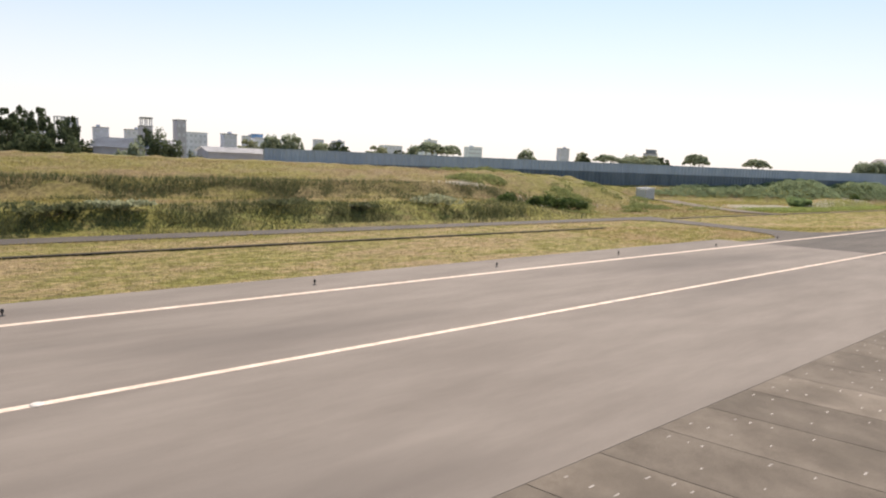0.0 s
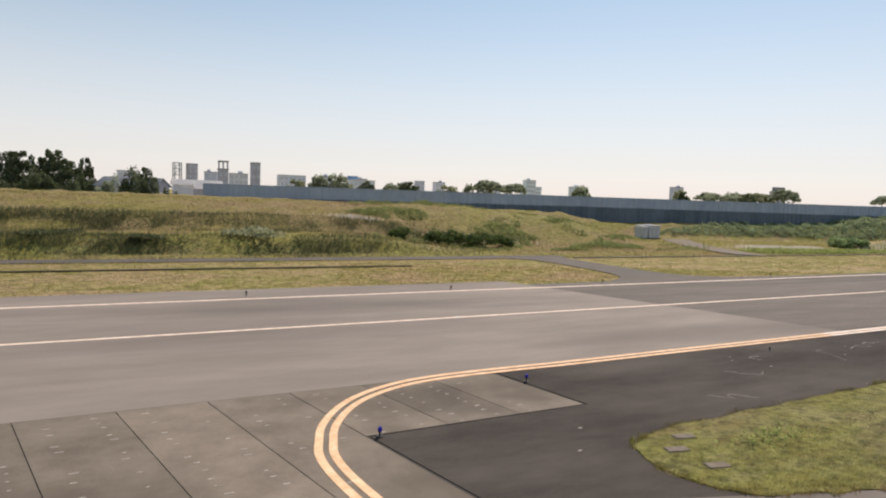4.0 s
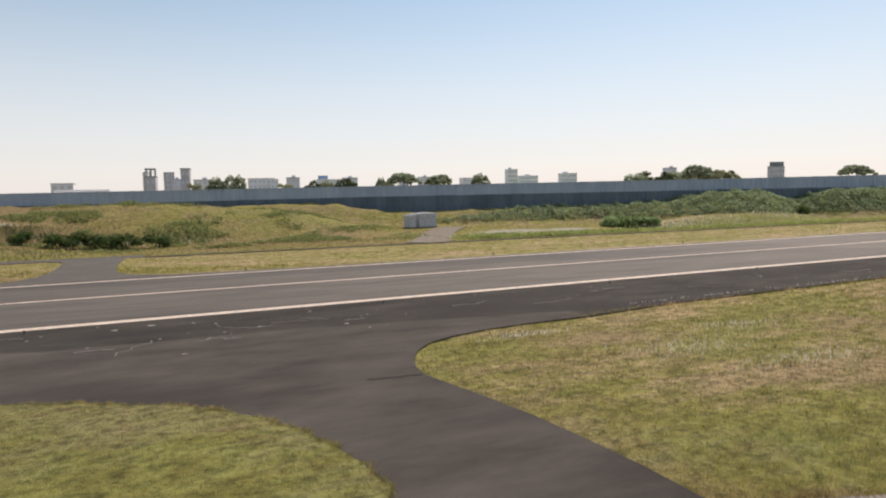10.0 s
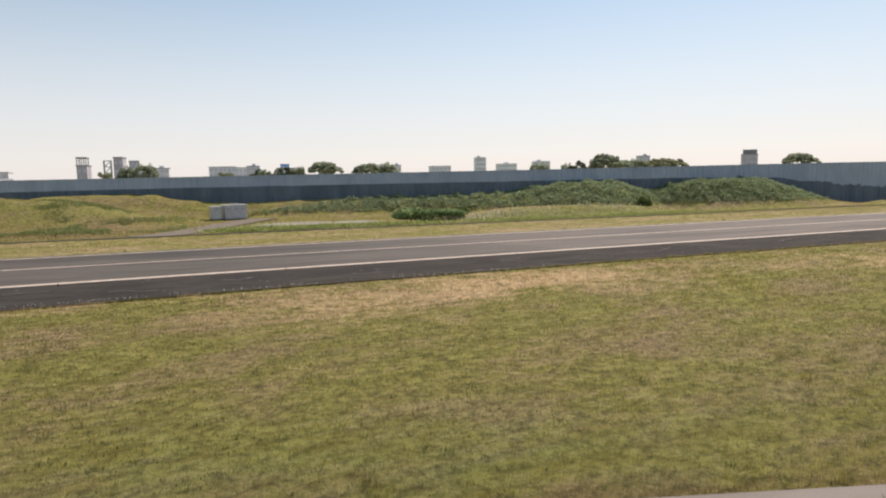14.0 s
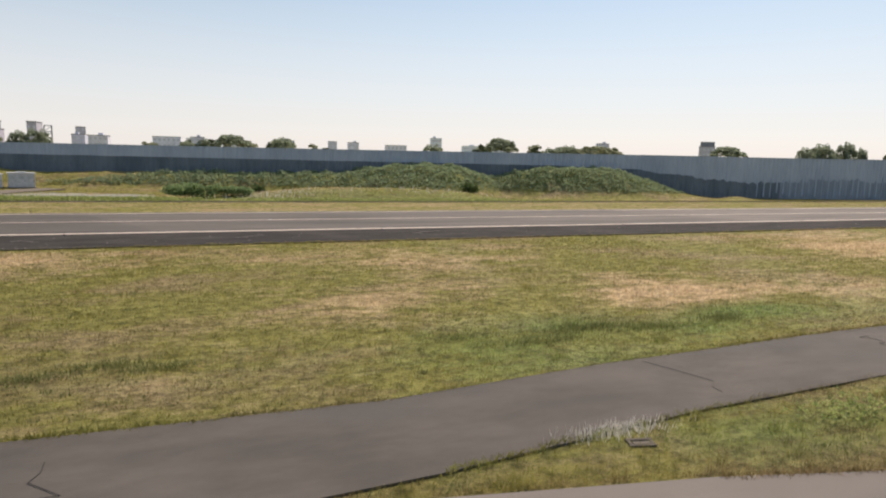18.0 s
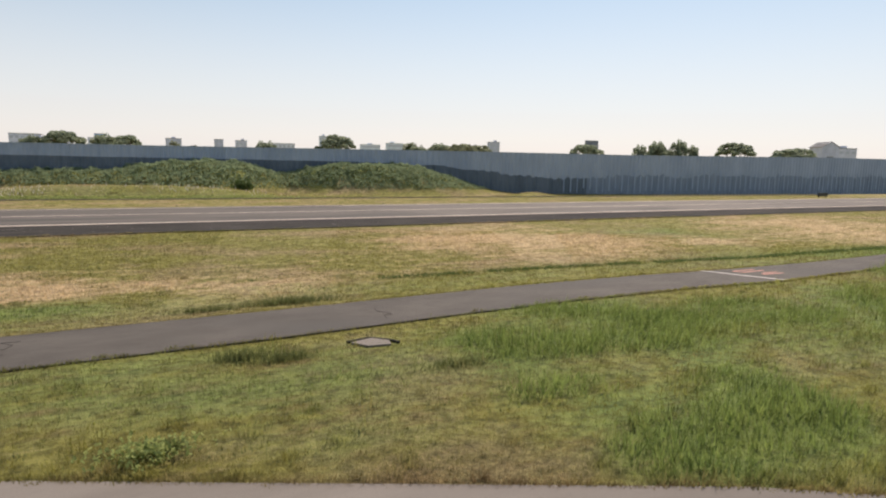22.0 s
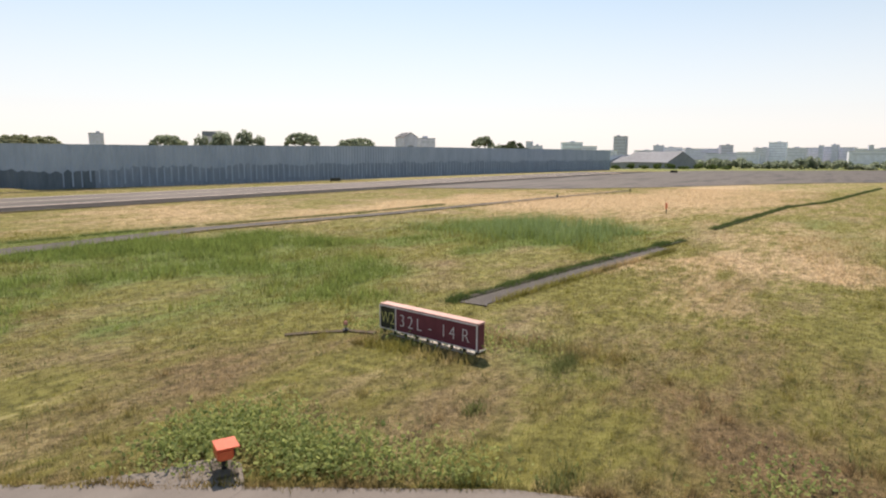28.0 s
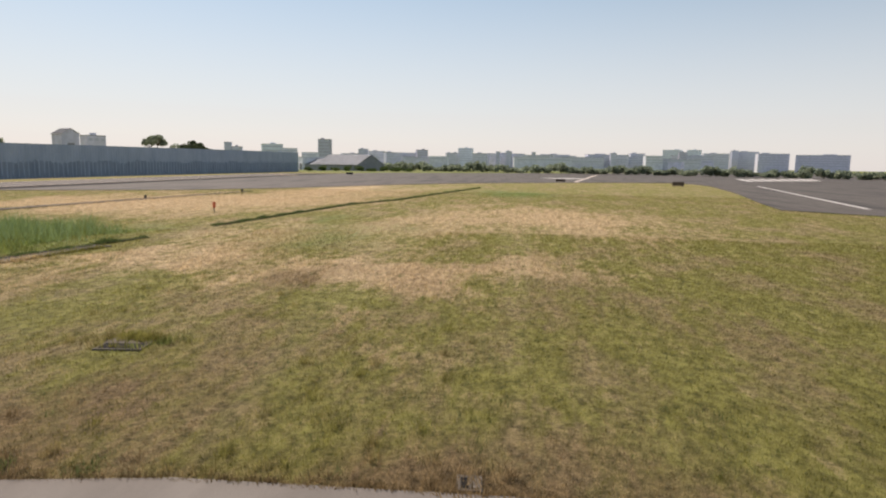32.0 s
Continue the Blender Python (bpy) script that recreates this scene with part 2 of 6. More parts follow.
WHITE_PAINT = mix_material("worn_white_paint", (0.45, 0.42, 0.38), (0.80, 0.77, 0.72), 2.5, 0.7, 0.2, 25)
FADED_PAINT = mix_material("faded_peach_paint", (0.58, 0.47, 0.38), (0.84, 0.73, 0.62), 2.5, 0.7, 0.2, 25)
YELLOW_PAINT = mix_material("worn_yellow_paint", (0.60, 0.37, 0.20), (0.86, 0.60, 0.38), 2.5, 0.7, 0.2, 25)
RED_PAINT = mix_material("faded_red_paint", (0.42, 0.16, 0.11), (0.60, 0.30, 0.22), 4, 0.7, 0.2, 25)
LINE_PAINT = mix_material("worn_peach_white_paint", (0.56, 0.45, 0.36), (0.86, 0.73, 0.61), 2.5, 0.7, 0.2, 25)
CRACK_PALE = plain("pale_crack_fill", (0.32, 0.30, 0.275), 0.9, vary=0.35)
WORN_DASH = plain("worn_dash_paint", (0.40, 0.375, 0.34), 0.85, vary=0.35, scale=6)
PALE_STONE = plain("pale_stone", (0.55, 0.52, 0.47), 0.9, vary=0.3)
GRAVEL = mix_material("brown_grey_gravel", (0.13, 0.112, 0.088), (0.225, 0.195, 0.155), 3, 0.95, 0.8, 30)
# wall panels: colours lightened and blued to carry the haze before them
FENCE_PALE = mix_material("hazed_weathered_steel", (0.30, 0.362, 0.458), (0.395, 0.462, 0.56), 0.25, 0.55, 0.1, 12, (1, 1, 0.4), 0.1)
FENCE_DARK = mix_material("hazed_dark_panel", (0.10, 0.130, 0.163), (0.158, 0.195, 0.235), 0.4, 0.7, 0.2, 10, (1, 1, 0.3))
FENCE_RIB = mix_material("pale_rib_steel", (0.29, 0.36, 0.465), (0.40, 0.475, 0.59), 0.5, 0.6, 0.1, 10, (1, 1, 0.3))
# lower panels of the eastern stretch, a darker blue-grey than the upper ones
FENCE_MID = mix_material("mid_blue_lower_panel", (0.19, 0.237, 0.30), (0.275, 0.33, 0.41), 0.4, 0.7, 0.2, 10, (1, 1, 0.3))
TRACK_EARTH = plain("trodden_brown_earth", (0.11, 0.085, 0.058), 0.95, vary=0.3)
DITCH_DARK = plain("dark_ditch_strip", (0.045, 0.040, 0.028), 0.95)
POST_STEEL = plain("galvanised_post", (0.36, 0.38, 0.40), 0.5, 0.3)
CABINET = plain("pale_grey_painted_steel", (0.50, 0.51, 0.53), 0.5)
DARK_METAL = plain("dark_metal", (0.03, 0.03, 0.032), 0.5, 0.2)
SIGN_RED = plain("faded_crimson_panel", (0.155, 0.040, 0.055), 0.45)
SIGN_BLACK = plain("dark_green_black_panel", (0.032, 0.032, 0.024), 0.45)
SIGN_WHITE = plain("sign_white", (0.75, 0.70, 0.68), 0.5)
SIGN_YELLOW = plain("sign_yellow", (0.62, 0.58, 0.22), 0.5)
# creeper greens raised to carry haze in their colour
LEAF_MOUND = leaf_material("hazed_mound_creepers", (0.175, 0.235, 0.14), (0.38, 0.46, 0.275), 0.6)
LEAF_BANK = leaf_material("bank_scrub", (0.085, 0.098, 0.048), (0.17, 0.185, 0.09), 0.45)
BROWN_BACK = plain("brown_sign_back", (0.12, 0.085, 0.06), 0.7)
# sunlight on the red sign's top, put into the cap's colour
SIGN_TOP = plain("sunlit_pink_top", (0.60, 0.36, 0.30), 0.6)
BLUE_LENS = plain("blue_lens", (0.03, 0.025, 0.42), 0.25)
ORANGE = plain("orange_enamel", (0.66, 0.13, 0.05), 0.4)
BARK = mix_material("bark", (0.06, 0.045, 0.03), (0.14, 0.11, 0.08), 3, 0.95, 0.6, 20)
# tree and olive leaves: haze painted in, far paler than plain foliage
LEAF_TREE = leaf_material("hazed_tree_leaves", (0.19, 0.23, 0.165), (0.38, 0.43, 0.30), 0.65)
LEAF_DARK = leaf_material("deep_green_leaves", (0.055, 0.075, 0.04), (0.15, 0.185, 0.095), 0.4)
LEAF_OLIVE = leaf_material("hazed_olive_leaves", (0.20, 0.22, 0.14), (0.41, 0.435, 0.28), 0.65)
LEAF_SHRUB = leaf_material("shrub_leaves", (0.05, 0.085, 0.028), (0.14, 0.19, 0.06), 0.45)
LEAF_TUFT = leaf_material("dark_tuft_blades", (0.085, 0.105, 0.035), (0.24, 0.26, 0.10), 0.45)
LEAF_REED = leaf_material("soft_reed_leaves", (0.14, 0.205, 0.095), (0.32, 0.42, 0.19), 0.55)
LEAF_CLOVER = leaf_material("soft_clover_leaves", (0.16, 0.195, 0.075), (0.34, 0.375, 0.155), 0.5)
LEAF_WEED = leaf_material("weed_leaves", (0.20, 0.25, 0.08), (0.45, 0.50, 0.18), 0.5)
PLUME = leaf_material("pale_grass_plumes", (0.58, 0.54, 0.46), (0.85, 0.82, 0.74))
# distance haze is painted into every facade colour except the blue one
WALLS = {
    "low": plain("hazed_plaster", (0.76, 0.775, 0.86), 0.85, scale=0.3),
    "block": plain("hazed_concrete_facade", (0.63, 0.645, 0.755), 0.85, scale=0.3),
    "wide": plain("hazed_beige_facade", (0.71, 0.715, 0.80), 0.85, scale=0.3),
    "office": plain("hazed_white_facade", (0.76, 0.82, 0.90), 0.8, scale=0.3),
    "tower": plain("hazed_brown_grey_facade", (0.48, 0.475, 0.55), 0.85, scale=0.3),
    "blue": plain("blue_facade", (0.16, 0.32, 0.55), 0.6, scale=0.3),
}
ROOF_PALE = plain("pale_metal_roof", (0.62, 0.63, 0.64), 0.45, scale=0.5)
ROOF_HALL = plain("blue_grey_hall_roof", (0.30, 0.34, 0.40), 0.6, scale=0.5)
ROOF_DARK = plain("dark_metal_roof", (0.26, 0.27, 0.29), 0.6, scale=0.5)
# pane colour lightened as well, for the same haze
PANE = bpy.data.materials.new("hazed_window_pane")
PANE.use_nodes = True
PANE.node_tree.nodes["Principled BSDF"].inputs["Base Color"].default_value = (0.60, 0.63, 0.70, 1)
PANE.node_tree.nodes["Principled BSDF"].inputs["Roughness"].default_value = 0.12


# ---- mesh helpers ----
def finish(name, bm, material, smooth=False):
    me = bpy.data.meshes.new(name)
    bm.normal_update()
    bm.to_mesh(me)
    bm.free()
    me.materials.append(material)
    if smooth:
        me.polygons.foreach_set("use_smooth", [True] * len(me.polygons))
    return me


def part(name, bm, material, parent, label="", smooth=False):
    ob = new(name, finish(name, bm, material, smooth))
    ob.parent = parent
    return tagged(ob, label)


def thing(name, label, category, m, group="", kind=""):
    ob = new(name)
    ob.matrix_world = m
    return tagged(ob, label, category, group, kind)


def mesh_thing(name, bm, material, label, category, group="", kind="", smooth=False):
    return tagged(new(name, finish(name, bm, material, smooth)), label, category, group, kind)


def box(bm, x, y, z, sx, sy, sz, bevel=0.0, turn=0.0):
    """A box on the base centre (x, y, z)."""
    r = bmesh.ops.create_cube(bm, size=1)
    vs = r["verts"]
    bmesh.ops.scale(bm, vec=(sx, sy, sz), verts=vs)
    if bevel:
        es = list({e for v in vs for e in v.link_edges})
        vs = list({v for f in bmesh.ops.bevel(bm, geom=es, offset=bevel, segments=2, affect="EDGES")["faces"] for v in f.verts} | {v for v in vs if v.is_valid})
    if turn:
        bmesh.ops.rotate(bm, cent=(0, 0, 0), matrix=Matrix.Rotation(turn, 3, "Z"), verts=vs)
    bmesh.ops.translate(bm, vec=(x, y, z + sz / 2), verts=vs)
    return vs


def rod(bm, a, b, r0, r1=None, sides=8):
    a, b = Vector(a), Vector(b)
    r1 = r0 if r1 is None else r1
    d = b - a
    q = bmesh.ops.create_cone(bm, cap_ends=True, segments=sides, radius1=r0, radius2=r1, depth=d.length)
    m = Matrix.Translation((a + b) / 2) @ d.to_track_quat("Z", "Y").to_matrix().to_4x4()
    bmesh.ops.transform(bm, matrix=m, verts=q["verts"])
    return q["verts"]


def slab(bm, outline, top, thick):
    """A flat plate from its outline, anticlockwise."""
    up = [bm.verts.new((x, y, top)) for x, y in outline]
    lo = [bm.verts.new((x, y, top - thick)) for x, y in outline]
    bm.faces.new(up)
    n = len(up)
    for i in range(n):
        bm.faces.new((up[i], lo[i], lo[(i + 1) % n], up[(i + 1) % n]))


def ribbon(bm, line, left, right, top, thick=0.03):
    """A strip along a line, from left to right of it in metres."""
    pts = [Vector(p).to_2d() for p in line]
    rows = []
    for i, p in enumerate(pts):
        d = (pts[min(i + 1, len(pts) - 1)] - pts[max(i - 1, 0)]).normalized()
        nrm = Vector((-d.y, d.x))
        z = top(p) if callable(top) else top
        rows.append([bm.verts.new((*(p + nrm * left), z)), bm.verts.new((*(p + nrm * right), z)),
                     bm.verts.new((*(p + nrm * right), z - thick)), bm.verts.new((*(p + nrm * left), z - thick))])
    for a, b in zip(rows, rows[1:]):
        for i in range(4):
            j = (i + 1) % 4
            bm.faces.new((a[i], a[j], b[j], b[i]))
    bm.faces.new(rows[0][::-1])
    bm.faces.new(rows[-1])
    bmesh.ops.recalc_face_normals(bm, faces=bm.faces)


def cloud_mesh(name, verts, faces_each, material, zones=None):
    """Many small separate triangles or quads from an array (n, faces_each, 3)."""
    n = len(verts)
    me = bpy.data.meshes.new(name)
    me.vertices.add(n * faces_each)
    me.vertices.foreach_set("co", verts.astype(np.float32).ravel())
    me.loops.add(n * faces_each)
    me.loops.foreach_set("vertex_index", np.arange(n * faces_each, dtype=np.int32))
    me.polygons.add(n)
    me.polygons.foreach_set("loop_start", np.arange(n, dtype=np.int32) * faces_each)
    me.update(calc_edges=True)
    if zones is not None:
        at = me.color_attributes.new("zone", "FLOAT_COLOR", "POINT")
        c = np.ones((n, faces_each, 4), np.float32)
        c[:, :, :3] = zones[:, None, :]
        at.data.foreach_set("color", c.ravel())
    me.materials.append(material)
    return me


# ---- the lie of the land ----
LINE_FAR, LINE_MID, LINE_NEAR, SHOULDER = 25.76, 17.77, 8.74, 0.95
FENCE = [(44, 99.3), (125, 86), (240, 64.5), (310, 55), (490, 41), (552, 37.2)]


def bump_fn(x, y, cx, cy, rx, ry, h, power=2.0):
    d = np.abs((x - cx) / rx) ** power + np.abs((y - cy) / ry) ** power
    return h * np.exp(-d)


def fence_y(x):
    return np.interp(x, [p[0] for p in FENCE], [p[1] for p in FENCE])


def smooth01(v, a, b):
    s = np.clip((v - a) / (b - a), 0, 1)
    return s * s * (3 - 2 * s)


# earth banked against the wall: height of its crest and depth of its slope
MOUND_X = [82, 90, 98, 106, 112, 118, 128, 143, 154, 163, 171, 174.5, 179.5, 186, 191, 195.3, 199.4, 203.3, 208, 214, 223, 227.3, 233, 239, 244, 250]
MOUND_H = [1.5, 2.2, 2.9, 3.0, 2.2, 1.6, 1.9, 2.2, 2.3, 2.8, 3.2, 3.8, 4.6, 5.0, 4.9, 4.1, 2.9, 3.6, 4.75, 5.0, 5.0, 4.3, 2.7, 0.9, 0.0, -0.7]
MOUND_DEPTH = [8, 8, 8, 8, 8, 8, 9, 9, 9, 10, 12, 13, 14, 14, 13, 11, 9, 10, 11.5, 12, 12, 12, 11, 10, 9, 8]


def land(x, y):
    """Height of the ground."""
    x, y = np.asarray(x, float), np.asarray(y, float)
    z = -0.7 * smooth01(y, 40, 56) * smooth01(x, 120, 170) - 0.3 * smooth01(y, 42, 52) * (1 - smooth01(x, 120, 170))
    # terraced bank on the west side
    span = 1 - smooth01(x, 74, 118)
    first = 1.8 * smooth01(y, 51.0, 54.4) * (1 - smooth01(x, 52, 74))
    second = 1.6 * smooth01(y, 62.3, 65.6) * (1 - smooth01(x, 60, 96))
    plateau = 1.4 * smooth01(y, 64, 82)
    z = z + (first + second + plateau) * span + 0.35 * smooth01(y, 60, 84) * (1 - smooth01(x, 150, 170))
    z = z + bump_fn(x, y, 84, 76, 21, 9, 3.0, 3.0)
    # wooded mounds before the screen wall
    deep = np.interp(x, MOUND_X, MOUND_DEPTH)
    z = z + (np.interp(x, MOUND_X, MOUND_H) + 0.7) * smooth01(y - fence_y(x) + deep, 0, 1.0 * deep - 2.5) ** 0.8 * smooth01(x, 80, 88) * (1 - smooth01(x, 246, 254))
    z = z + bump_fn(x, y, 247, 53.5, 5, 2.5, 0.9) + bump_fn(x, y, 96, 71, 8, 6, 0.6)
    # spoil in front of them
    z = z + bump_fn(x, y, 170, 57.8, 19, 3.2, 2.0, 3.0) + bump_fn(x, y, 189, 57.5, 6, 2.6, 0.5)
    far = smooth01(y - fence_y(x), 2, 20)
    z = z * (1 - far) - 0.8 * far
    return z


# centre line of the plane's own taxiway
OWN_X = [-60, 0, 31.4, 70.8, 103, 131, 149, 161.7, 172.7, 179.8, 188, 192.1, 194.6, 195.9, 196.1, 195.5]
OWN_Y = [19, 0, -9.4, -22, -32.8, -40.7, -45.2, -49.4, -54.7, -59.3, -66.3, -73.3, -80.4, -87.4, -92.3, -125]
own = [Vector(p) for p in zip(OWN_X, OWN_Y)]


def own_edge(offsets):
    out = []
    for i, (p, o) in enumerate(zip(own, offsets)):
        d = (own[min(i + 1, len(own) - 1)] - own[max(i - 1, 0)]).normalized()
        out.append(p + Vector((-d.y, d.x)) * o)
    return out


EDGE = own_edge([11.3, 11.3, 11.4, 11.0, 10.8, 9.9, 10.7, 11.4, 11.0, 10.8] + [10.7] * 6)
EDGE_A = np.array([tuple(p) for p in EDGE])


def left_of_edge(x, y):
    """Distance to the left of the own taxiway's edge."""
    x, y = np.asarray(x, float), np.asarray(y, float)
    best = np.full(x.shape, 1e9)
    sign = np.ones(x.shape)
    for (ax, ay), (bx, by) in zip(EDGE_A, EDGE_A[1:]):
        dx, dy = bx - ax, by - ay
        t = np.clip(((x - ax) * dx + (y - ay) * dy) / (dx * dx + dy * dy), 0, 1)
        d = np.hypot(x - ax - t * dx, y - ay - t * dy)
        s = np.sign(dx * (y - ay) - dy * (x - ax))
        near = d < best
        best, sign = np.where(near, d, best), np.where(near, s, sign)
    return best * sign


ROAD = [(120, -31.2), (135, -31.05), (147, -31.0), (154, -30.25), (163, -29.85), (173, -29.6), (180, -29.25), (186, -29.05), (193, -29.2), (200, -29.75), (209, -29.8), (226, -28.9), (247, -32.6), (286, -36.6), (313, -40)]
ROAD_W = [2.8, 2.45, 1.95, 1.9, 1.95, 1.95, 1.9, 1.9, 1.9, 1.95, 1.6, 1.3, 0.9, 0.8, 0.6]
DITCH = [(214.5, -60.3), (224.5, -61.6), (235.9, -63.4), (240.5, -64.3), (250, -64.9), (283, -68.6), (296, -72.6), (355, -81.8)]
ISLAND = [(42.2, 0.5), (42.6, 1.7), (44.0, 2.3), (47.7, 2.45), (53, 2.55), (60, 2.6), (65.7, 2.6), (68.3, 2.9), (70.2, 2.3), (71.6, 0.2), (72.4, -2.3), (73.8, -3.3), (76.4, -4.4), (78.2, -5.4), (79.4, -6.35), (80.5, -7.5), (81.35, -8.8), (82.0, -10.3), (82.4, -11.7), (82.55, -13.0), (82.0, -14.6)]


# rounded corner of the field, from the shoulder round to the own taxiway
CORNER = [(102.2, 0.3), (96.6, -0.5), (93.3, -0.55), (91.2, -0.75), (89.3, -1.25), (87.9, -1.95), (87.1, -2.8), (86.55, -3.8), (86.2, -4.9), (86.15, -5.9), (86.45, -7.2), (86.9, -8.8), (87.3, -10.6), (87.6, -12.6), (87.8, -14.3), (87.9, -16.8)]
SEAM = [(96.6, 0.9), (88, 2.4), (84, 3.1), (74, 3.5), (68, 5.4), (64, LINE_NEAR)]


def inside(outline, x, y):
    x, y = np.asarray(x, float), np.asarray(y, float)
    hit = np.zeros(x.shape, bool)
    n = len(outline)
    for i in range(n):
        (ax, ay), (bx, by) = outline[i], outline[(i + 1) % n]
        if ay == by:
            continue
        hit ^= ((ay > y) != (by > y)) & (x < (bx - ax) * (y - ay) / (by - ay) + ax)
    return hit


def island_outline():
    keep = [tuple(EDGE[2] + (EDGE[3] - EDGE[2]) * s) for s in (0.26, 0.6, 0.85)] + [tuple(p) for p in EDGE if 70 < p.x < 79]
    return ISLAND + keep[::-1] + [(43.3, -1.45), (42.6, -0.6)]


def field_outline():
    """The big grass field between the strip's shoulder and the own taxiway."""
    edge = [tuple(p) for p in EDGE if p.x > 90]
    return [(900, -190), (900, SHOULDER), (120, SHOULDER)] + CORNER + edge + [(215, -190)]


def ragged(outline, step, jitter, seed):
    """The same outline with more points, pushed about a little."""
    r = random.Random(seed)
    out = []
    for (ax, ay), (bx, by) in zip(outline, outline[1:] + outline[:1]):
        n = max(1, int(math.hypot(bx - ax, by - ay) / step))
        for i in range(n):
            out.append((ax + (bx - ax) * i / n + r.uniform(-jitter, jitter), ay + (by - ay) * i / n + r.uniform(-jitter, jitter)))
    return out


ISLAND_POLY, FIELD_POLY = ragged(island_outline(), 0.5, 0.07, 2), field_outline()
APRON = [(296, SHOULDER), (312, -26), (330, -40), (346, -48), (366, -58), (386, -71), (404, -88), (423, -110), (440, -135), (444, -147), (434, -153), (407, -152), (358, -143.5), (310.5, -133), (293, -129.6), (250, -180), (215, -700), (1500, -700),
         (1500, -620), (961, -298), (699, -132), (591, -44), (560, -12), (515, SHOULDER)]


def spur_left(y):
    y = np.clip(y, 26, 48)
    return 69.6 - 6.5 * np.exp(-(y - 27) / 1.7) - 9 * np.exp((y - 48) / 1.6)


def spur_right(y):
    y = np.clip(y, 26, 48)
    return 74.2 + 6.5 * np.exp(-(y - 27) / 1.7) + 1.5 * np.exp((y - 48) / 1.6)


def paved(x, y):
    """Whether a point lies on pavement, where no grass grows."""
    x, y = np.asarray(x, float), np.asarray(y, float)
    strip = (y > SHOULDER) & (y < np.where(x < 58, 29.2, 26.9)) & (x > -300) & (x < 505)
    own_side = left_of_edge(x, y) < 0.15
    conn = (y <= SHOULDER + 2) & (x < 96) & ~own_side & ~inside(ISLAND_POLY, x, y) & ~inside(FIELD_POLY, x, y) & (x > -300)
    rx, ry = [p[0] for p in ROAD], [p[1] for p in ROAD]
    road = (x > 120) & (x < 313) & (np.abs(y - np.interp(x, rx, ry)) < np.interp(x, rx, ROAD_W))
    far_road = (x < 76) & (np.abs(y - (48.6 - 0.02 * x)) < 1.3)
    spur = (y > 26) & (y < 48) & (x > spur_left(y)) & (x < spur_right(y))
    dr = np.abs(y - np.interp(x, [p[0] for p in DITCH[:4]], [p[1] for p in DITCH[:4]]) + 0.7) < 0.75
    drain = (x > 214.5) & (x < 236) & dr
    pit = (np.abs(x - 214.5) < 0.72) & (np.abs(y + 79.8) < 0.72)
    return strip | own_side | conn | road | far_road | spur | drain | pit | inside(APRON, x, y)


def blobs(x, y, rows):
    out = np.zeros(np.shape(x))
    for cx, cy, rx, ry, h, *turn in rows:
        a = radians(turn[0]) if turn else 0.0
        u, v = (x - cx) * math.cos(a) + (y - cy) * math.sin(a), (y - cy) * math.cos(a) - (x - cx) * math.sin(a)
        out = np.maximum(out, h * np.exp(-((u / rx) ** 2 + (v / ry) ** 2)))
    return out


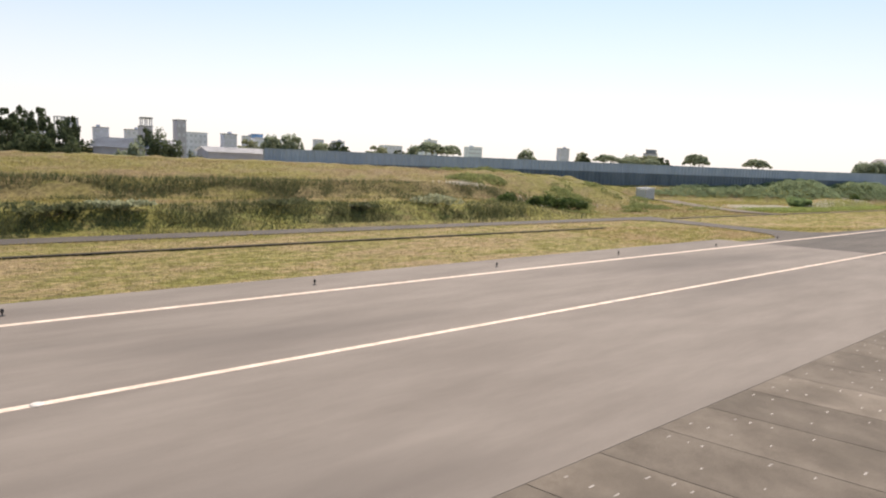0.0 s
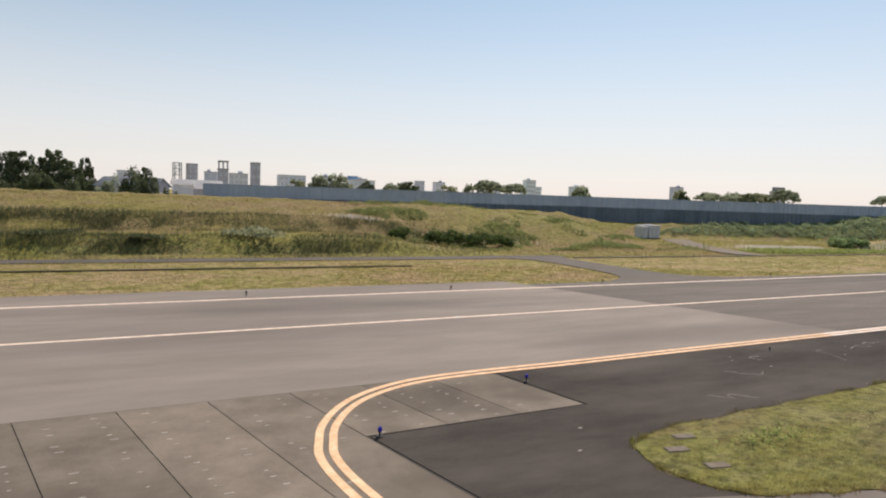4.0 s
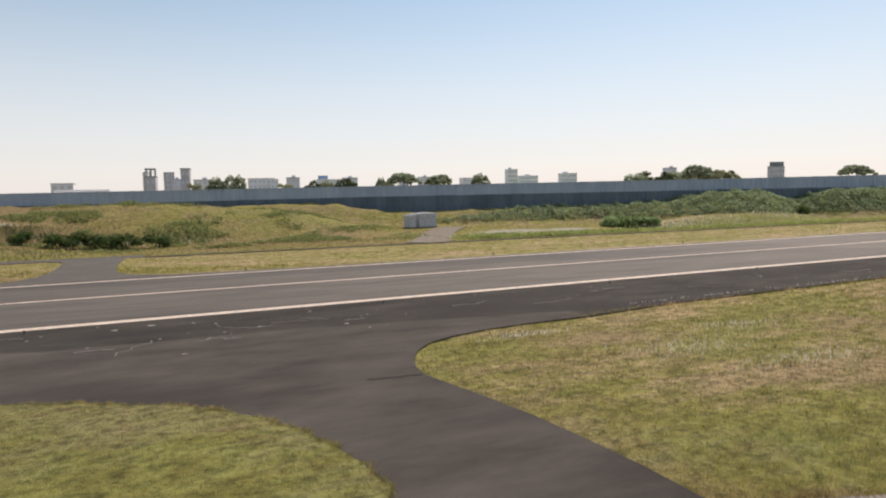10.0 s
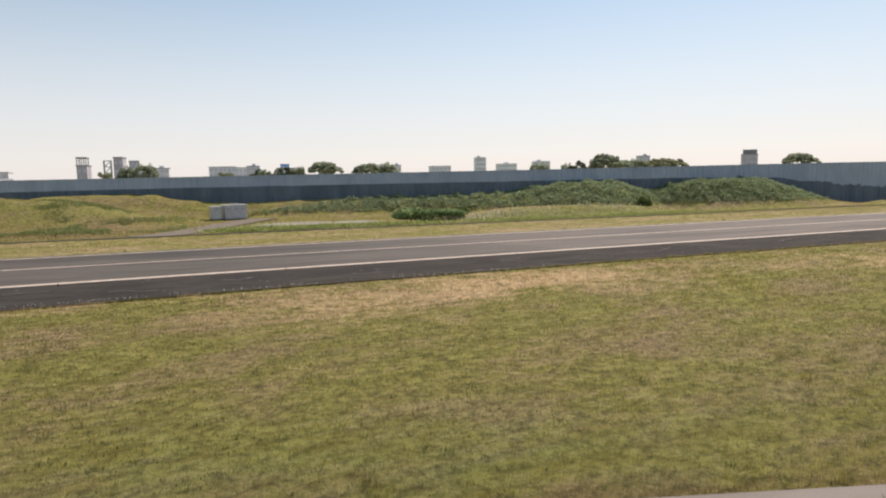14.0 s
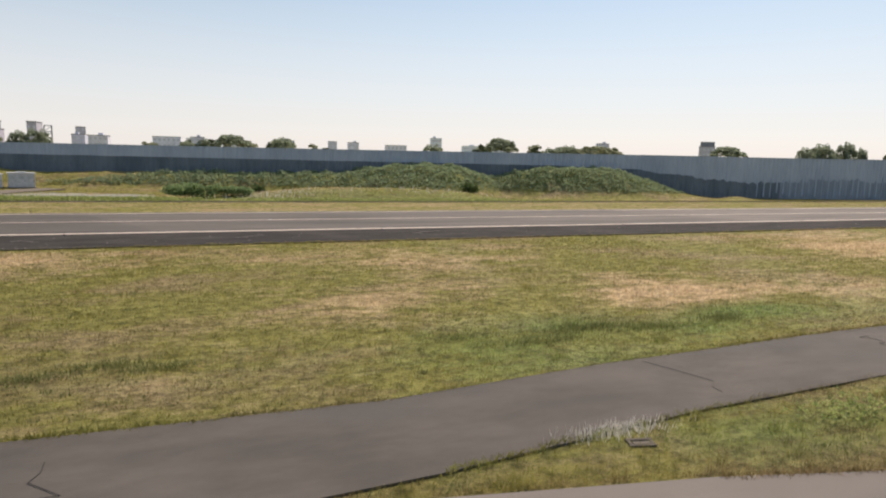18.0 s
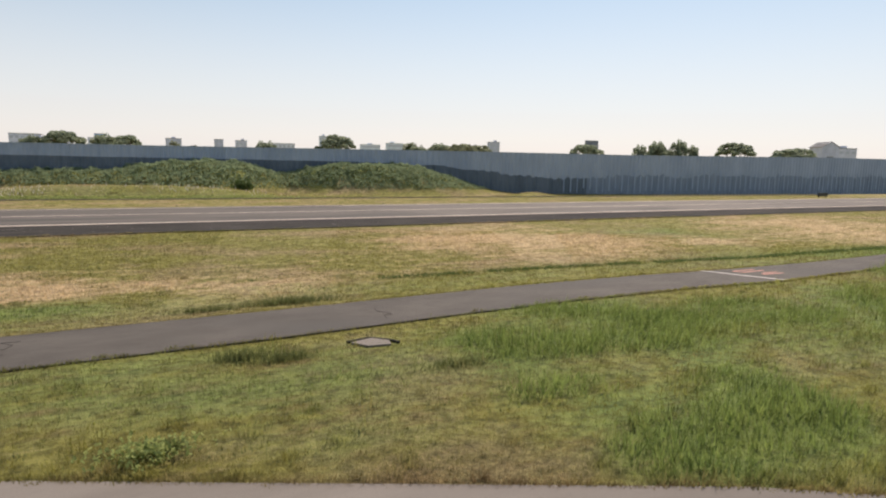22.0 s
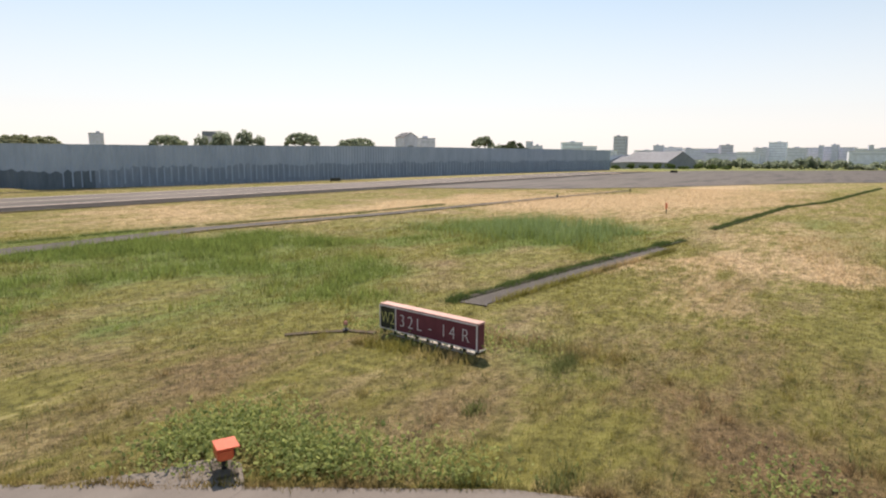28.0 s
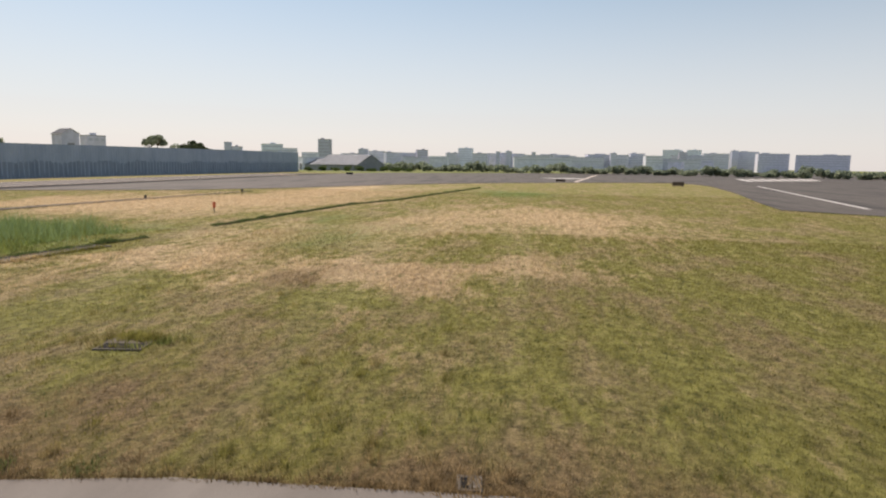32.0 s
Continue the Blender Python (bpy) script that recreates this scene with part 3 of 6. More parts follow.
def zones(x, y):
    """How dry, how lush and how bare the ground is, 0 to 1 each."""
    x, y = np.asarray(x, float), np.asarray(y, float)
    wx = x + 2.2 * np.sin(y * 0.55 + 1.3 * np.sin(x * 0.21)) + 1.4 * np.sin(y * 1.3 + x * 0.37) + 1.2 * np.sin(x * 0.6 - y * 0.2)
    wy = y + 1.3 * np.sin(x * 0.33 + 0.8 * np.sin(y * 0.4)) + 0.7 * np.sin(x * 0.9 + y * 0.7)
    dry = 0.12 + blobs(wx, wy, [(127, -4, 14, 4, .75), (203, -17, 20, 4, .6), (262, -26, 40, 5, .75), (318, -53, 45, 9, .8), (98, -8, 8, 4, .22),
                                (166.3, -20.4, 7.5, 3.0, 0.8, -23), (150.6, -18.6, 3.2, 5.2, 0.5, -23), (154.3, -6.1, 8, 4.0, 0.5, -23), (195.9, -42.9, 4.2, 2.6, 0.75, -36),
                                (184.8, -41.0, 1.7, 0.9, 0.6, -36), (195.9, -10.4, 9, 10, 0.75, -36), (234.4, -13.8, 12, 18, 0.6, -36), (274.9, -41.3, 16, 19, 0.85, -52),
                                (216.3, -52.5, 2.0, 2.0, 0.6, -52), (230.1, -85.6, 10, 4.6, 0.9, -77), (268.9, -95.2, 11, 17, 0.7, -77), (287.6, -50.1, 17, 18, 0.85, -77),
                                (231.3, -67.5, 4.5, 4.3, 0.7, -77), (217.5, -87.0, 2.0, 1.3, 0.5, -77), (243, -70, 14, 3, .55), (233, -72, 9, 3.2, .7, -20), (247, -76, 14, 4, .6, -20), (222, -69, 5, 2.0, .5, -20), (197, -44, 3.2, 1.5, .6, -20), (144, -25.9, 2.4, .5, .7), (134, -24.6, 3, .4, .5), (108, 0, 22, 1.6, .35), (172, -22, 14, 1.6, .6), (300, -62, 60, 6, .5, -8), (262, -84, 30, 5, .5, -4)])
    dry = dry + 0.10 * ((y > 26) & (y < 46)) + 0.12 * smooth01(x, 215, 270) * (y < 0)
    lush = 0.08 + 0.27 * inside(ISLAND_POLY, x, y) + blobs(wx, wy, [
        (159.3, -24.6, 4.4, 2.3, 0.6, -23), (151.3, -26.4, 4.0, 1.9, 0.5, -23), (156.1, -33.2, 8.0, 1.9, 0.5, -15), (169, -33.5, 9, 2.3, .45), (112, -23, 14, 4, .3),
        (186.6, -35.8, 5.0, 4.6, 0.95, -36), (196.7, -38.0, 5.0, 6.5, 0.9, -36), (182.8, -44.2, 2.8, 2.6, .9, -36), (180.5, -33.6, 6, 2.6, .6), (175.4, -42.7, .9, .5, .9), (181, -34.6, 5.0, 1.9, .9, -10), (188, -35.2, 5.0, 2.4, .8, -10), (190.8, -48.4, 3.2, 4.4, 0.9, -36),
        (214.4, -32.5, 6.0, 5.1, 1.0, -36), (204.8, -41.0, 2.0, 2.6, 0.9, -36), (215.6, -10.6, 5.2, 6.5, 0.5, -36), (217.9, -36.6, 12, 7.5, 1.05, -52), (239.6, -51.0, 10.5, 9, 0.95, -52),
        (215.7, -52.8, 3.4, 6.0, 0.8, -52), (206.1, -42.5, 3.0, 5.0, 0.9, -52), (207.6, -58.8, 1.6, 1.0, 0.6, -52), (201.8, -48.2, 1.2, 2.2, 0.85, -52), (241.6, -58.5, 3.4, 7.3, 1.0, -77),
        (246.6, -77.4, 6.4, 8.8, 0.5, -77), (326.7, -90.7, 8.5, 16, 0.7, -77), (215.6, -80.3, 1.0, 1.1, 0.85, -77), (210, -68, 1.2, 5, .5, -70), (259, -73.5, 10, 2.5, .5), (216, -45, 8, 6, .8, -50), (226, -43, 8, 4, .85, -60), (210, -52, 2.6, 4.5, .6, -50), (233, -56, 6, 3.4, .85, -70), (181.1, -43.6, 2.8, 2.6, .9, -36), (192.4, -46.3, 2.3, 1.8, .8, -36), (207.2, -58.6, 1.4, 1.0, .75, -52), (66, -4, 14, 2.5, .25, -18), (166, -35.5, 10, 2.6, .5, -22), (95, -17, 12, 1.6, .45, -18), (152, -33.6, 8, 1.4, .45), (180.8, -37.0, 4.6, 2.2, .9, -25), (177.9, -34.9, 2.0, 1.5, .75)])
    lush = lush + 0.35 * bump_fn(x, y, 190, -24.8, 60, 2.5, 1.0) + 0.35 * bump_fn(x, y, 95, 72, 16, 6, 1.0) + 0.42 * smooth01(land(x, y), 1.2, 2.6) * smooth01(x, 125, 145)
    lush = lush + 0.5 * (x > 540) + 0.15 * bump_fn(x, y, 196, -42, 26, 12, 1.0) + 0.35 * ((y > 46) & (y < 57) & (x > 116) & (x < 215))
    brown = blobs(wx, wy, [(159.8, -23.2, 1.9, 1.5, 0.5, -23), (202.8, -59.2, 3.6, 2.6, 0.6, -52), (207.8, -82.2, 2.6, 3.4, 0.85, -77), (222.9, -88.9, 1.3, 1.6, 0.6, -77), (225.7, -82.2, 1.6, 2.4, 0.6, -77),
                           (219.2, -80.4, 1.6, 2.2, 0.45, -77), (190.1, -44.0, 1.3, 1.8, 0.5, -36), (187.2, -49.2, 0.5, 0.6, 0.8, -36), (175.0, -40.6, 3.2, 1.8, .25, -30), (206, -72, 3, 5, .8), (206, -90, 2.5, 9, .62), (214, -84, 6, 8, .30), (222, -96, 9, 7, .25), (212, -72, 4, 6, .35), (232, -88, 8, 4, .25)]) + 0.13 * smooth01(-y, 62, 70) * smooth01(x, 200, 206) * (1 - smooth01(x, 238, 262))
    edge = left_of_edge(x, y)
    bare = 0.0 + 0.5 * np.exp(-np.abs(edge) / 0.5) + 0.35 * np.exp(-np.abs(y - SHOULDER) / 0.4) + brown + 0.30 * ((y > 57) & (x < 80)) * smooth01(-x, -85, -55) + 0.4 * bump_fn(x, y, 92, 60, 16, 5, 1.0)
    bare = bare + (0.10 + 0.14 * (1 - smooth01(x, 128, 172))) * (y < 0) * (1 - smooth01(x, 190, 205)) * ~inside(ISLAND_POLY, x, y)
    verge = smooth01(y, 25, 27) * (1 - smooth01(x, 190, 230)) * np.where(y > 47, 0.45 + 0.55 * smooth01(x, 46, 70), 1.5 - 0.7 * smooth01(x, 50, 90))
    bare = bare + verge * (0.20 + 0.14 * smooth01(y, 44, 48) * (1 - smooth01(x, 104, 120)))
    bare = bare + 0.16 * inside(ISLAND_POLY, x, y)
    dry = dry + 0.10 * verge * (y < 46) - 0.3 * (lush > 0.6) + 0.45 * bump_fn(x, y, 150, 60, 34, 4, 1.0)
    west = (1 - smooth01(x, 70, 104)) * smooth01(y, 49.5, 51)
    dry = dry - 0.22 * west + 0.25 * west * np.exp(-((y - 58.5) / 2.6) ** 2)
    lush = lush + west * (0.28 * np.exp(-((y - 52.8) / 2.0) ** 2) + 0.22 * np.exp(-((y - 64.0) / 2.0) ** 2))
    return np.stack([dry, lush, bare], -1)


# ---- ground sheet ----
def axis(parts):
    return np.unique(np.concatenate([np.arange(a, b, s) for a, b, s in parts]))


gx = axis([(-3200, -400, 400), (-400, -60, 20), (-60, 330, 1.6), (330, 620, 8), (620, 1200, 60), (1200, 4601, 400)])
gy = axis([(-3200, -400, 400), (-400, -130, 18), (-130, 34, 2.0), (34, 100, 1.5), (100, 180, 8), (180, 600, 60), (600, 4601, 500)])
X, Y = np.meshgrid(gx, gy)
Z = land(X, Y)
rough = np.array([noise.noise((a * 0.35, b * 0.35, 0.0)) + 0.5 * noise.noise((a * 0.9, b * 0.9, 3.0)) for a, b in zip(X.ravel(), Y.ravel())]).reshape(X.shape)
amp = np.where(paved(X, Y), 0, 0.05) + (0.25 + 0.15 * (X < 118)) * smooth01(Z, 0.6, 2.0) * (Y > 45)
near_pave = (Y > SHOULDER - 3) & (Y < 33)
Z = Z + rough * np.where(near_pave, 0, amp) - 0.045
nx, ny = len(gx), len(gy)
me = bpy.data.meshes.new("ground")
idx = np.arange(nx * ny).reshape(ny, nx)
quads = np.stack([idx[:-1, :-1], idx[:-1, 1:], idx[1:, 1:], idx[1:, :-1]], -1).reshape(-1, 4)
me.vertices.add(nx * ny)
me.vertices.foreach_set("co", np.stack([X, Y, Z], -1).astype(np.float32).ravel())
me.loops.add(quads.size)
me.loops.foreach_set("vertex_index", quads.astype(np.int32).ravel())
me.polygons.add(len(quads))
me.polygons.foreach_set("loop_start", np.arange(len(quads), dtype=np.int32) * 4)
me.polygons.foreach_set("use_smooth", np.ones(len(quads), bool))
me.update(calc_edges=True)
col = np.ones((nx * ny, 4), np.float32)
col[:, :3] = zones(X.ravel(), Y.ravel())
me.color_attributes.new("zone", "FLOAT_COLOR", "POINT").data.foreach_set("color", col.ravel())
me.materials.append(GRASS)
tagged(new("ground", me), "airfield ground of mown grass, straw patches and weedy banks", "ground", kind="structure")


# ---- pavements ----
def pavement(name, outline, top, material, label, thick=0.12):
    bm = bmesh.new()
    slab(bm, outline, top, thick)
    bm.normal_update()
    bmesh.ops.triangulate(bm, faces=[f for f in bm.faces if len(f.verts) > 4], ngon_method="EAR_CLIP")
    bmesh.ops.recalc_face_normals(bm, faces=bm.faces)
    return mesh_thing(name, bm, material, label, "pavement", kind="structure")


pavement("taxiway_pale", [(-900, LINE_NEAR), (63.9, LINE_NEAR), (56.5, 29.2), (-900, 29.2)], 0.030, PALE_ASPHALT, "pale worn asphalt of the parallel taxiway")
pavement("taxiway_grey", [(63.9, LINE_NEAR), (141, LINE_NEAR), (133, 26.9), (90, 26.9), (78, 27.6), (57.15, 27.4)], 0.030, GREY_ASPHALT, "grey streaked asphalt of the parallel taxiway")
# the two stretches further east, each a step paler than the last
pavement("taxiway_worn", [(141, LINE_NEAR), (203, LINE_NEAR), (193, 26.9), (133, 26.9)], 0.030, MID_GREY_ASPHALT, "mid-grey asphalt of the parallel taxiway")
pavement("taxiway_bleached", [(203, LINE_NEAR), (505, LINE_NEAR), (480, 26.9), (193, 26.9)], 0.030, PALER_GREY_ASPHALT, "paler grey asphalt of the parallel taxiway")
connector = [(38.0, -0.1)] + [tuple(EDGE[2] + (EDGE[3] - EDGE[2]) * v) for v in (0.15, 0.5)] + [tuple(p) for p in EDGE if 70 < p.x < 86] + CORNER[:0:-1] + SEAM + [
             (42.9, LINE_NEAR), (43.72, 4.68), (36.9, 4.66)]
pavement("connector", connector, 0.024, PATCH_ASPHALT, "dark patched asphalt between two taxiways")
pavement("shoulder", [CORNER[1], CORNER[0], (120, SHOULDER), (515, SHOULDER), (505, LINE_NEAR)] + SEAM[::-1], 0.024, DARK_ASPHALT, "dark patched asphalt shoulder of the taxiway")
bm = bmesh.new()
far_side = own_edge([-14] * len(own))
start = [EDGE[2] + (EDGE[3] - EDGE[2]) * 0.085, far_side[2] + (far_side[3] - far_side[2]) * 0.085]
for (a, b), (c, d) in zip([start] + list(zip(EDGE[3:], far_side[3:])), zip(EDGE[3:], far_side[3:])):
    slab(bm, [tuple(a), tuple(b), tuple(d), tuple(c)], 0.028, 0.12)
bmesh.ops.remove_doubles(bm, verts=bm.verts, dist=0.001)
bmesh.ops.recalc_face_normals(bm, faces=bm.faces)
mesh_thing("taxiway_own", bm, PALE_ASPHALT, "pale cracked asphalt taxiway beside the grass", "pavement", kind="structure")
pavement("runway", APRON, 0.03, MID_GREY_ASPHALT, "grey runway threshold area with white markings")
bm = bmesh.new()
prev = None
for (x, y), w in zip(ROAD, ROAD_W):
    top = 0.012 if x < 205 else 0.045
    row = [bm.verts.new((x, y + w, top)), bm.verts.new((x, y - w, top)), bm.verts.new((x, y - w, -0.1)), bm.verts.new((x, y + w, -0.1))]
    if prev:
        for i in range(4):
            bm.faces.new((prev[i], prev[(i + 1) % 4], row[(i + 1) % 4], row[i]))
    prev = row
bmesh.ops.recalc_face_normals(bm, faces=bm.faces)
mesh_thing("service_road", bm, ROAD_ASPHALT, "narrow grey asphalt service road in the grass", "road", kind="structure")
bm = bmesh.new()
ribbon(bm, [(x, 48.6 - 0.02 * x) for x in range(-200, 77, 6)], 1.3, -1.3, lambda p: float(land(p.x, p.y)) + 0.06, 0.3)
mesh_thing("perimeter_road", bm, ROAD_ASPHALT, "narrow perimeter road along the weedy bank", "road", kind="structure")
bm = bmesh.new()
rows = []
for y in np.linspace(26.8, 47.4, 22):
    rows.append([(float(e(y)), y, float(land(72, y)) + 0.02) for e in (spur_left, spur_right)])
vs = [[bm.verts.new(p) for p in r] for r in rows]
lo = [[bm.verts.new((p[0], p[1], p[2] - 0.3)) for p in r] for r in rows]
for i in range(len(vs) - 1):
    bm.faces.new((vs[i][0], vs[i][1], vs[i + 1][1], vs[i + 1][0]))
    bm.faces.new((vs[i][0], vs[i + 1][0], lo[i + 1][0], lo[i][0]))
    bm.faces.new((vs[i + 1][1], vs[i][1], lo[i][1], lo[i + 1][1]))
bmesh.ops.recalc_face_normals(bm, faces=bm.faces)
mesh_thing("spur_road", bm, ROAD_ASPHALT, "short asphalt spur between taxiway and perimeter road", "road", kind="structure")
bm = bmesh.new()
ribbon(bm, [(84.25, -5.66), (84.6, -5.78), (84.9, -5.74), (85.3, -5.84), (85.6, -5.80), (86.05, -5.93)], 0.07, -0.07, 0.027, 0.06)
mesh_thing("open_joint", bm, GAP, "open dark joint across patched asphalt", "joint", kind="structure")
# gravel drive to the cabinets
bm = bmesh.new()
drive = [(106.4, 45.2), (108.6, 49), (111.2, 54), (114.2, 60.4), (117.6, 66.6), (121.2, 72), (123.4, 74.5)]
along = np.linspace(0, 6, 25)
ribbon(bm, list(zip(np.interp(along, range(7), [p[0] for p in drive]), np.interp(along, range(7), [p[1] for p in drive]))), 2.4, -2.4, lambda p: float(land(p.x, p.y)) + 0.10, 0.3)
mesh_thing("gravel_drive", bm, GRAVEL, "brown-grey gravel drive up to the steel cabinets", "road", kind="structure")
# shallow ditch in the verge, drawn as a flat dark strip
bm = bmesh.new()
ribbon(bm, [(x, 40.6 - 0.015 * x) for x in range(-60, 59, 6)], 0.32, -0.1, lambda p: float(land(p.x, p.y)) + 0.05, 0.2)
mesh_thing("verge_ditch", bm, DITCH_DARK, "dark narrow ditch in the grass verge", "ditch", kind="structure")
# kerb of the drain beyond the strip
bm = bmesh.new()
ribbon(bm, [(x, 45.2 - 0.022 * (x - 76)) for x in range(76, 330, 6)], 0.14, -0.14, lambda p: float(land(p.x, p.y)) + 0.10, 0.3)
mesh_thing("kerb", bm, PALE_ASPHALT, "low pale concrete kerb in the grass", "kerb", kind="structure")

# grass island between shoulder and own taxiway
bm = bmesh.new()
slab(bm, ISLAND_POLY[::-1], 0.05, 0.1)
bm.normal_update()
bmesh.ops.triangulate(bm, faces=[f for f in bm.faces if len(f.verts) > 4])
bmesh.ops.recalc_face_normals(bm, faces=bm.faces)
isl = mesh_thing("grass_island", bm, GRASS, "bright green grass island between two taxiways", "grass", kind="structure")
ic = np.array([v.co[:2] for v in isl.data.vertices])
izone = np.ones((len(ic), 4), np.float32)
izone[:, :3] = (0.14, 0.36, 0.24)
isl.data.color_attributes.new("zone", "FLOAT_COLOR", "POINT").data.foreach_set("color", izone.ravel())


# ---- painted markings ----
def marking(name, line, width, material, label, top=0.036):
    bm = bmesh.new()
    ribbon(bm, line, width / 2, -width / 2, top, 0.004)
    return mesh_thing(name, bm, material, label, "marking", kind="structure")


marking("edge_line_far", [(x, LINE_FAR) for x in range(-300, 480, 20)], 0.28, LINE_PAINT, "worn pale edge line along the taxiway")
marking("centre_line", [(x, LINE_MID) for x in range(-300, 480, 20)], 0.24, LINE_PAINT, "worn pale line along the middle of the taxiway")
CURVE = [(36.75, -3.2), (36.15, -1.0), (35.8, 1.0), (35.58, 2.73), (35.58, 3.9), (35.8, 4.75), (36.18, 5.75), (36.95, 6.88), (37.9, 7.72), (39.2, 8.36), (40.8, 8.68), (43.3, 8.74), (46.5, 8.70), (52, LINE_NEAR)]
fine = []
for i in range(len(CURVE) - 1):
    p0, p1, p2, p3 = [Vector(CURVE[min(max(i + j, 0), len(CURVE) - 1)]) for j in (-1, 0, 1, 2)]
    for s in np.linspace(0, 1, 5)[:-1]:
        fine.append(0.5 * ((2 * p1) + (p2 - p0) * s + (2 * p0 - 5 * p1 + 4 * p2 - p3) * s * s + (3 * p1 - p0 - 3 * p2 + p3) * s ** 3))
fine = [(p.x, p.y) for p in fine] + [(52, LINE_NEAR), (62, LINE_NEAR)]
for off in (0.17, -0.17):
    bm = bmesh.new()
    ribbon(bm, fine, off + 0.1, off - 0.1, 0.040, 0.008)
    mesh_thing("edge_line_near", bm, YELLOW_PAINT, "orange-yellow double edge line of the taxiway", "marking", kind="structure")
    bm = bmesh.new()
    ribbon(bm, [(x, LINE_NEAR) for x in range(62, 480, 12)], off + 0.12, off - 0.12, 0.040, 0.008)
    mesh_thing("edge_line_faded", bm, FADED_PAINT, "faded peach double edge line of the taxiway", "marking", kind="structure")
# runway markings at the threshold
marking("runway_side_line", [(422.7, -171.2), (339.6, -153.3), (300, -145)], 0.9, WHITE_PAINT, "white runway side stripe")
for i in range(8):
    marking("threshold_stripe", [(502 + 6.6 * i, -196 - 7.0 * i), (570 + 7.0 * i, -212 - 8.1 * i)], 3.4, WHITE_PAINT, "white runway threshold stripe")
for a, b in (((486.1, -104.4), (492.2, -111.4)), ((493.4, -112.8), (499.1, -119.1))):
    marking("runway_bar", [a, b], 15, WHITE_PAINT, "broad white bar painted on the runway")
marking("lead_in_line", [(430, -111), (527, -125.6), (625, -140.5)], 1.2, FADED_PAINT, "faded peach lead-in line on the runway")
marking("holding_line", [(446, -0.5), (480, 25)], 0.8, YELLOW_PAINT, "faded yellow holding line")
# road markings
marking("stop_line", [(198.1, -27.6), (200.05, -31.6)], 0.16, WHITE_PAINT, "white stop line across the service road", 0.02)
for i, (a, b) in enumerate((((199.9, -28.5), (201.6, -28.6)), ((200.1, -29.0), (201.9, -29.0)), ((199.8, -28.5), (200.1, -29.1)), ((200.5, -29.9), (202.6, -30.1)), ((200.9, -29.6), (202.7, -29.75)))):
    marking("road_symbol", [a, b], 0.16, RED_PAINT, "faded red painted road symbol", 0.02)

# concrete slabs of the apron, each with its joint
apron = thing("apron", "grey concrete apron of large jointed slabs", "pavement", pose(0, 0, 0), kind="structure")
bm = bmesh.new()
slab(bm, [(-40, -40), (47.6, -40), (36.88, 4.68), (43.69, 4.70), (42.88, LINE_NEAR - 0.02), (-40, LINE_NEAR - 0.02)], 0.005, 0.1)
bm.normal_update()
bmesh.ops.triangulate(bm, faces=[f for f in bm.faces if len(f.verts) > 4])
part("joint_bed", bm, JOINT, apron, "dark joint sealant")
SKEW = -0.228                                  # the joints lean along the plane's way
def skew_slab(y0, y1, w):
    bm = bmesh.new()
    g = 0.009
    slab(bm, [(SKEW * (y1 - LINE_NEAR) + g, y1 + g), (SKEW * (y1 - LINE_NEAR) + w - g, y1 + g), (SKEW * (y0 - LINE_NEAR) + w - g, y0 - g), (SKEW * (y0 - LINE_NEAR) + g, y0 - g)], 0.03, 0.03)
    bmesh.ops.bevel(bm, geom=[e for e in bm.edges if all(v.co.z > 0.02 for v in e.verts)], offset=0.006, segments=1, affect="EDGES")
    bmesh.ops.recalc_face_normals(bm, faces=bm.faces)
    return finish("slab", bm, CONCRETE)


short_slab, long_slab, back_slab = skew_slab(LINE_NEAR, 4.72, 2.27), skew_slab(LINE_NEAR, -3.2, 2.27), skew_slab(-3.2, -18, 2.27)
for i in range(32):
    x = 40.42 - i * 2.27
    for mesh in ([short_slab] if i < 3 else [long_slab, back_slab]):
        ob = new("slab", mesh)
        ob.parent, ob.matrix_local = apron, pose(x, 0, 0)
# rows of small pale dashes on the slabs
rnd = random.Random(4)
bm = bmesh.new()
for i in range(66):
    x0 = 40.95 - i * 1.125
    for y in np.arange(-8 if i > 5 else 4.9, 8.4, 0.42):
        if rnd.random() < (0.72 if i < 14 else 0.55):
            box(bm, x0 + SKEW * (y - LINE_NEAR) + rnd.uniform(-.06, .06), y + rnd.uniform(-.08, .08), 0.0302, rnd.uniform(0.07, 0.19), rnd.uniform(0.022, 0.040), 0.003)
tagged(new("paint_dashes", finish("paint_dashes", bm, WORN_DASH)), "rows of small worn white dashes on concrete", "marking", kind="stuff")


# ---- screen wall behind the field ----
def corrugated(width, height, depth, waves):
    bm = bmesh.new()
    cols = []
    for i in range(waves * 4 + 1):
        x = -width / 2 + width * i / (waves * 4)
        y = (0, -depth, -depth, 0)[i % 4]
        cols.append((bm.verts.new((x, y, 0)), bm.verts.new((x, y, height))))
    for a, b in zip(cols, cols[1:]):
        bm.faces.new((a[0], b[0], b[1], a[1]))
    return bm


screen = thing("screen_wall", "tall grey corrugated steel screen wall with a dark lower band", "wall", pose(0, 0, 0))
PANEL_W = 3.6
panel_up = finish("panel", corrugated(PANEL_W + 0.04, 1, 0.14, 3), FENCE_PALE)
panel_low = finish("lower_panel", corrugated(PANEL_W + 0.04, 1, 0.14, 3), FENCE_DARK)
bm = bmesh.new()
box(bm, 0, 0, 0, 0.22, 0.34, 1)
post_me = finish("post", bm, POST_STEEL)
bm = bmesh.new()
box(bm, 0, 0, 0, PANEL_W, 0.3, 0.14)
cap_me = finish("top_rail", bm, FENCE_PALE)
bm = bmesh.new()
box(bm, 0, 0, 0, 0.26, 0.16, 1)
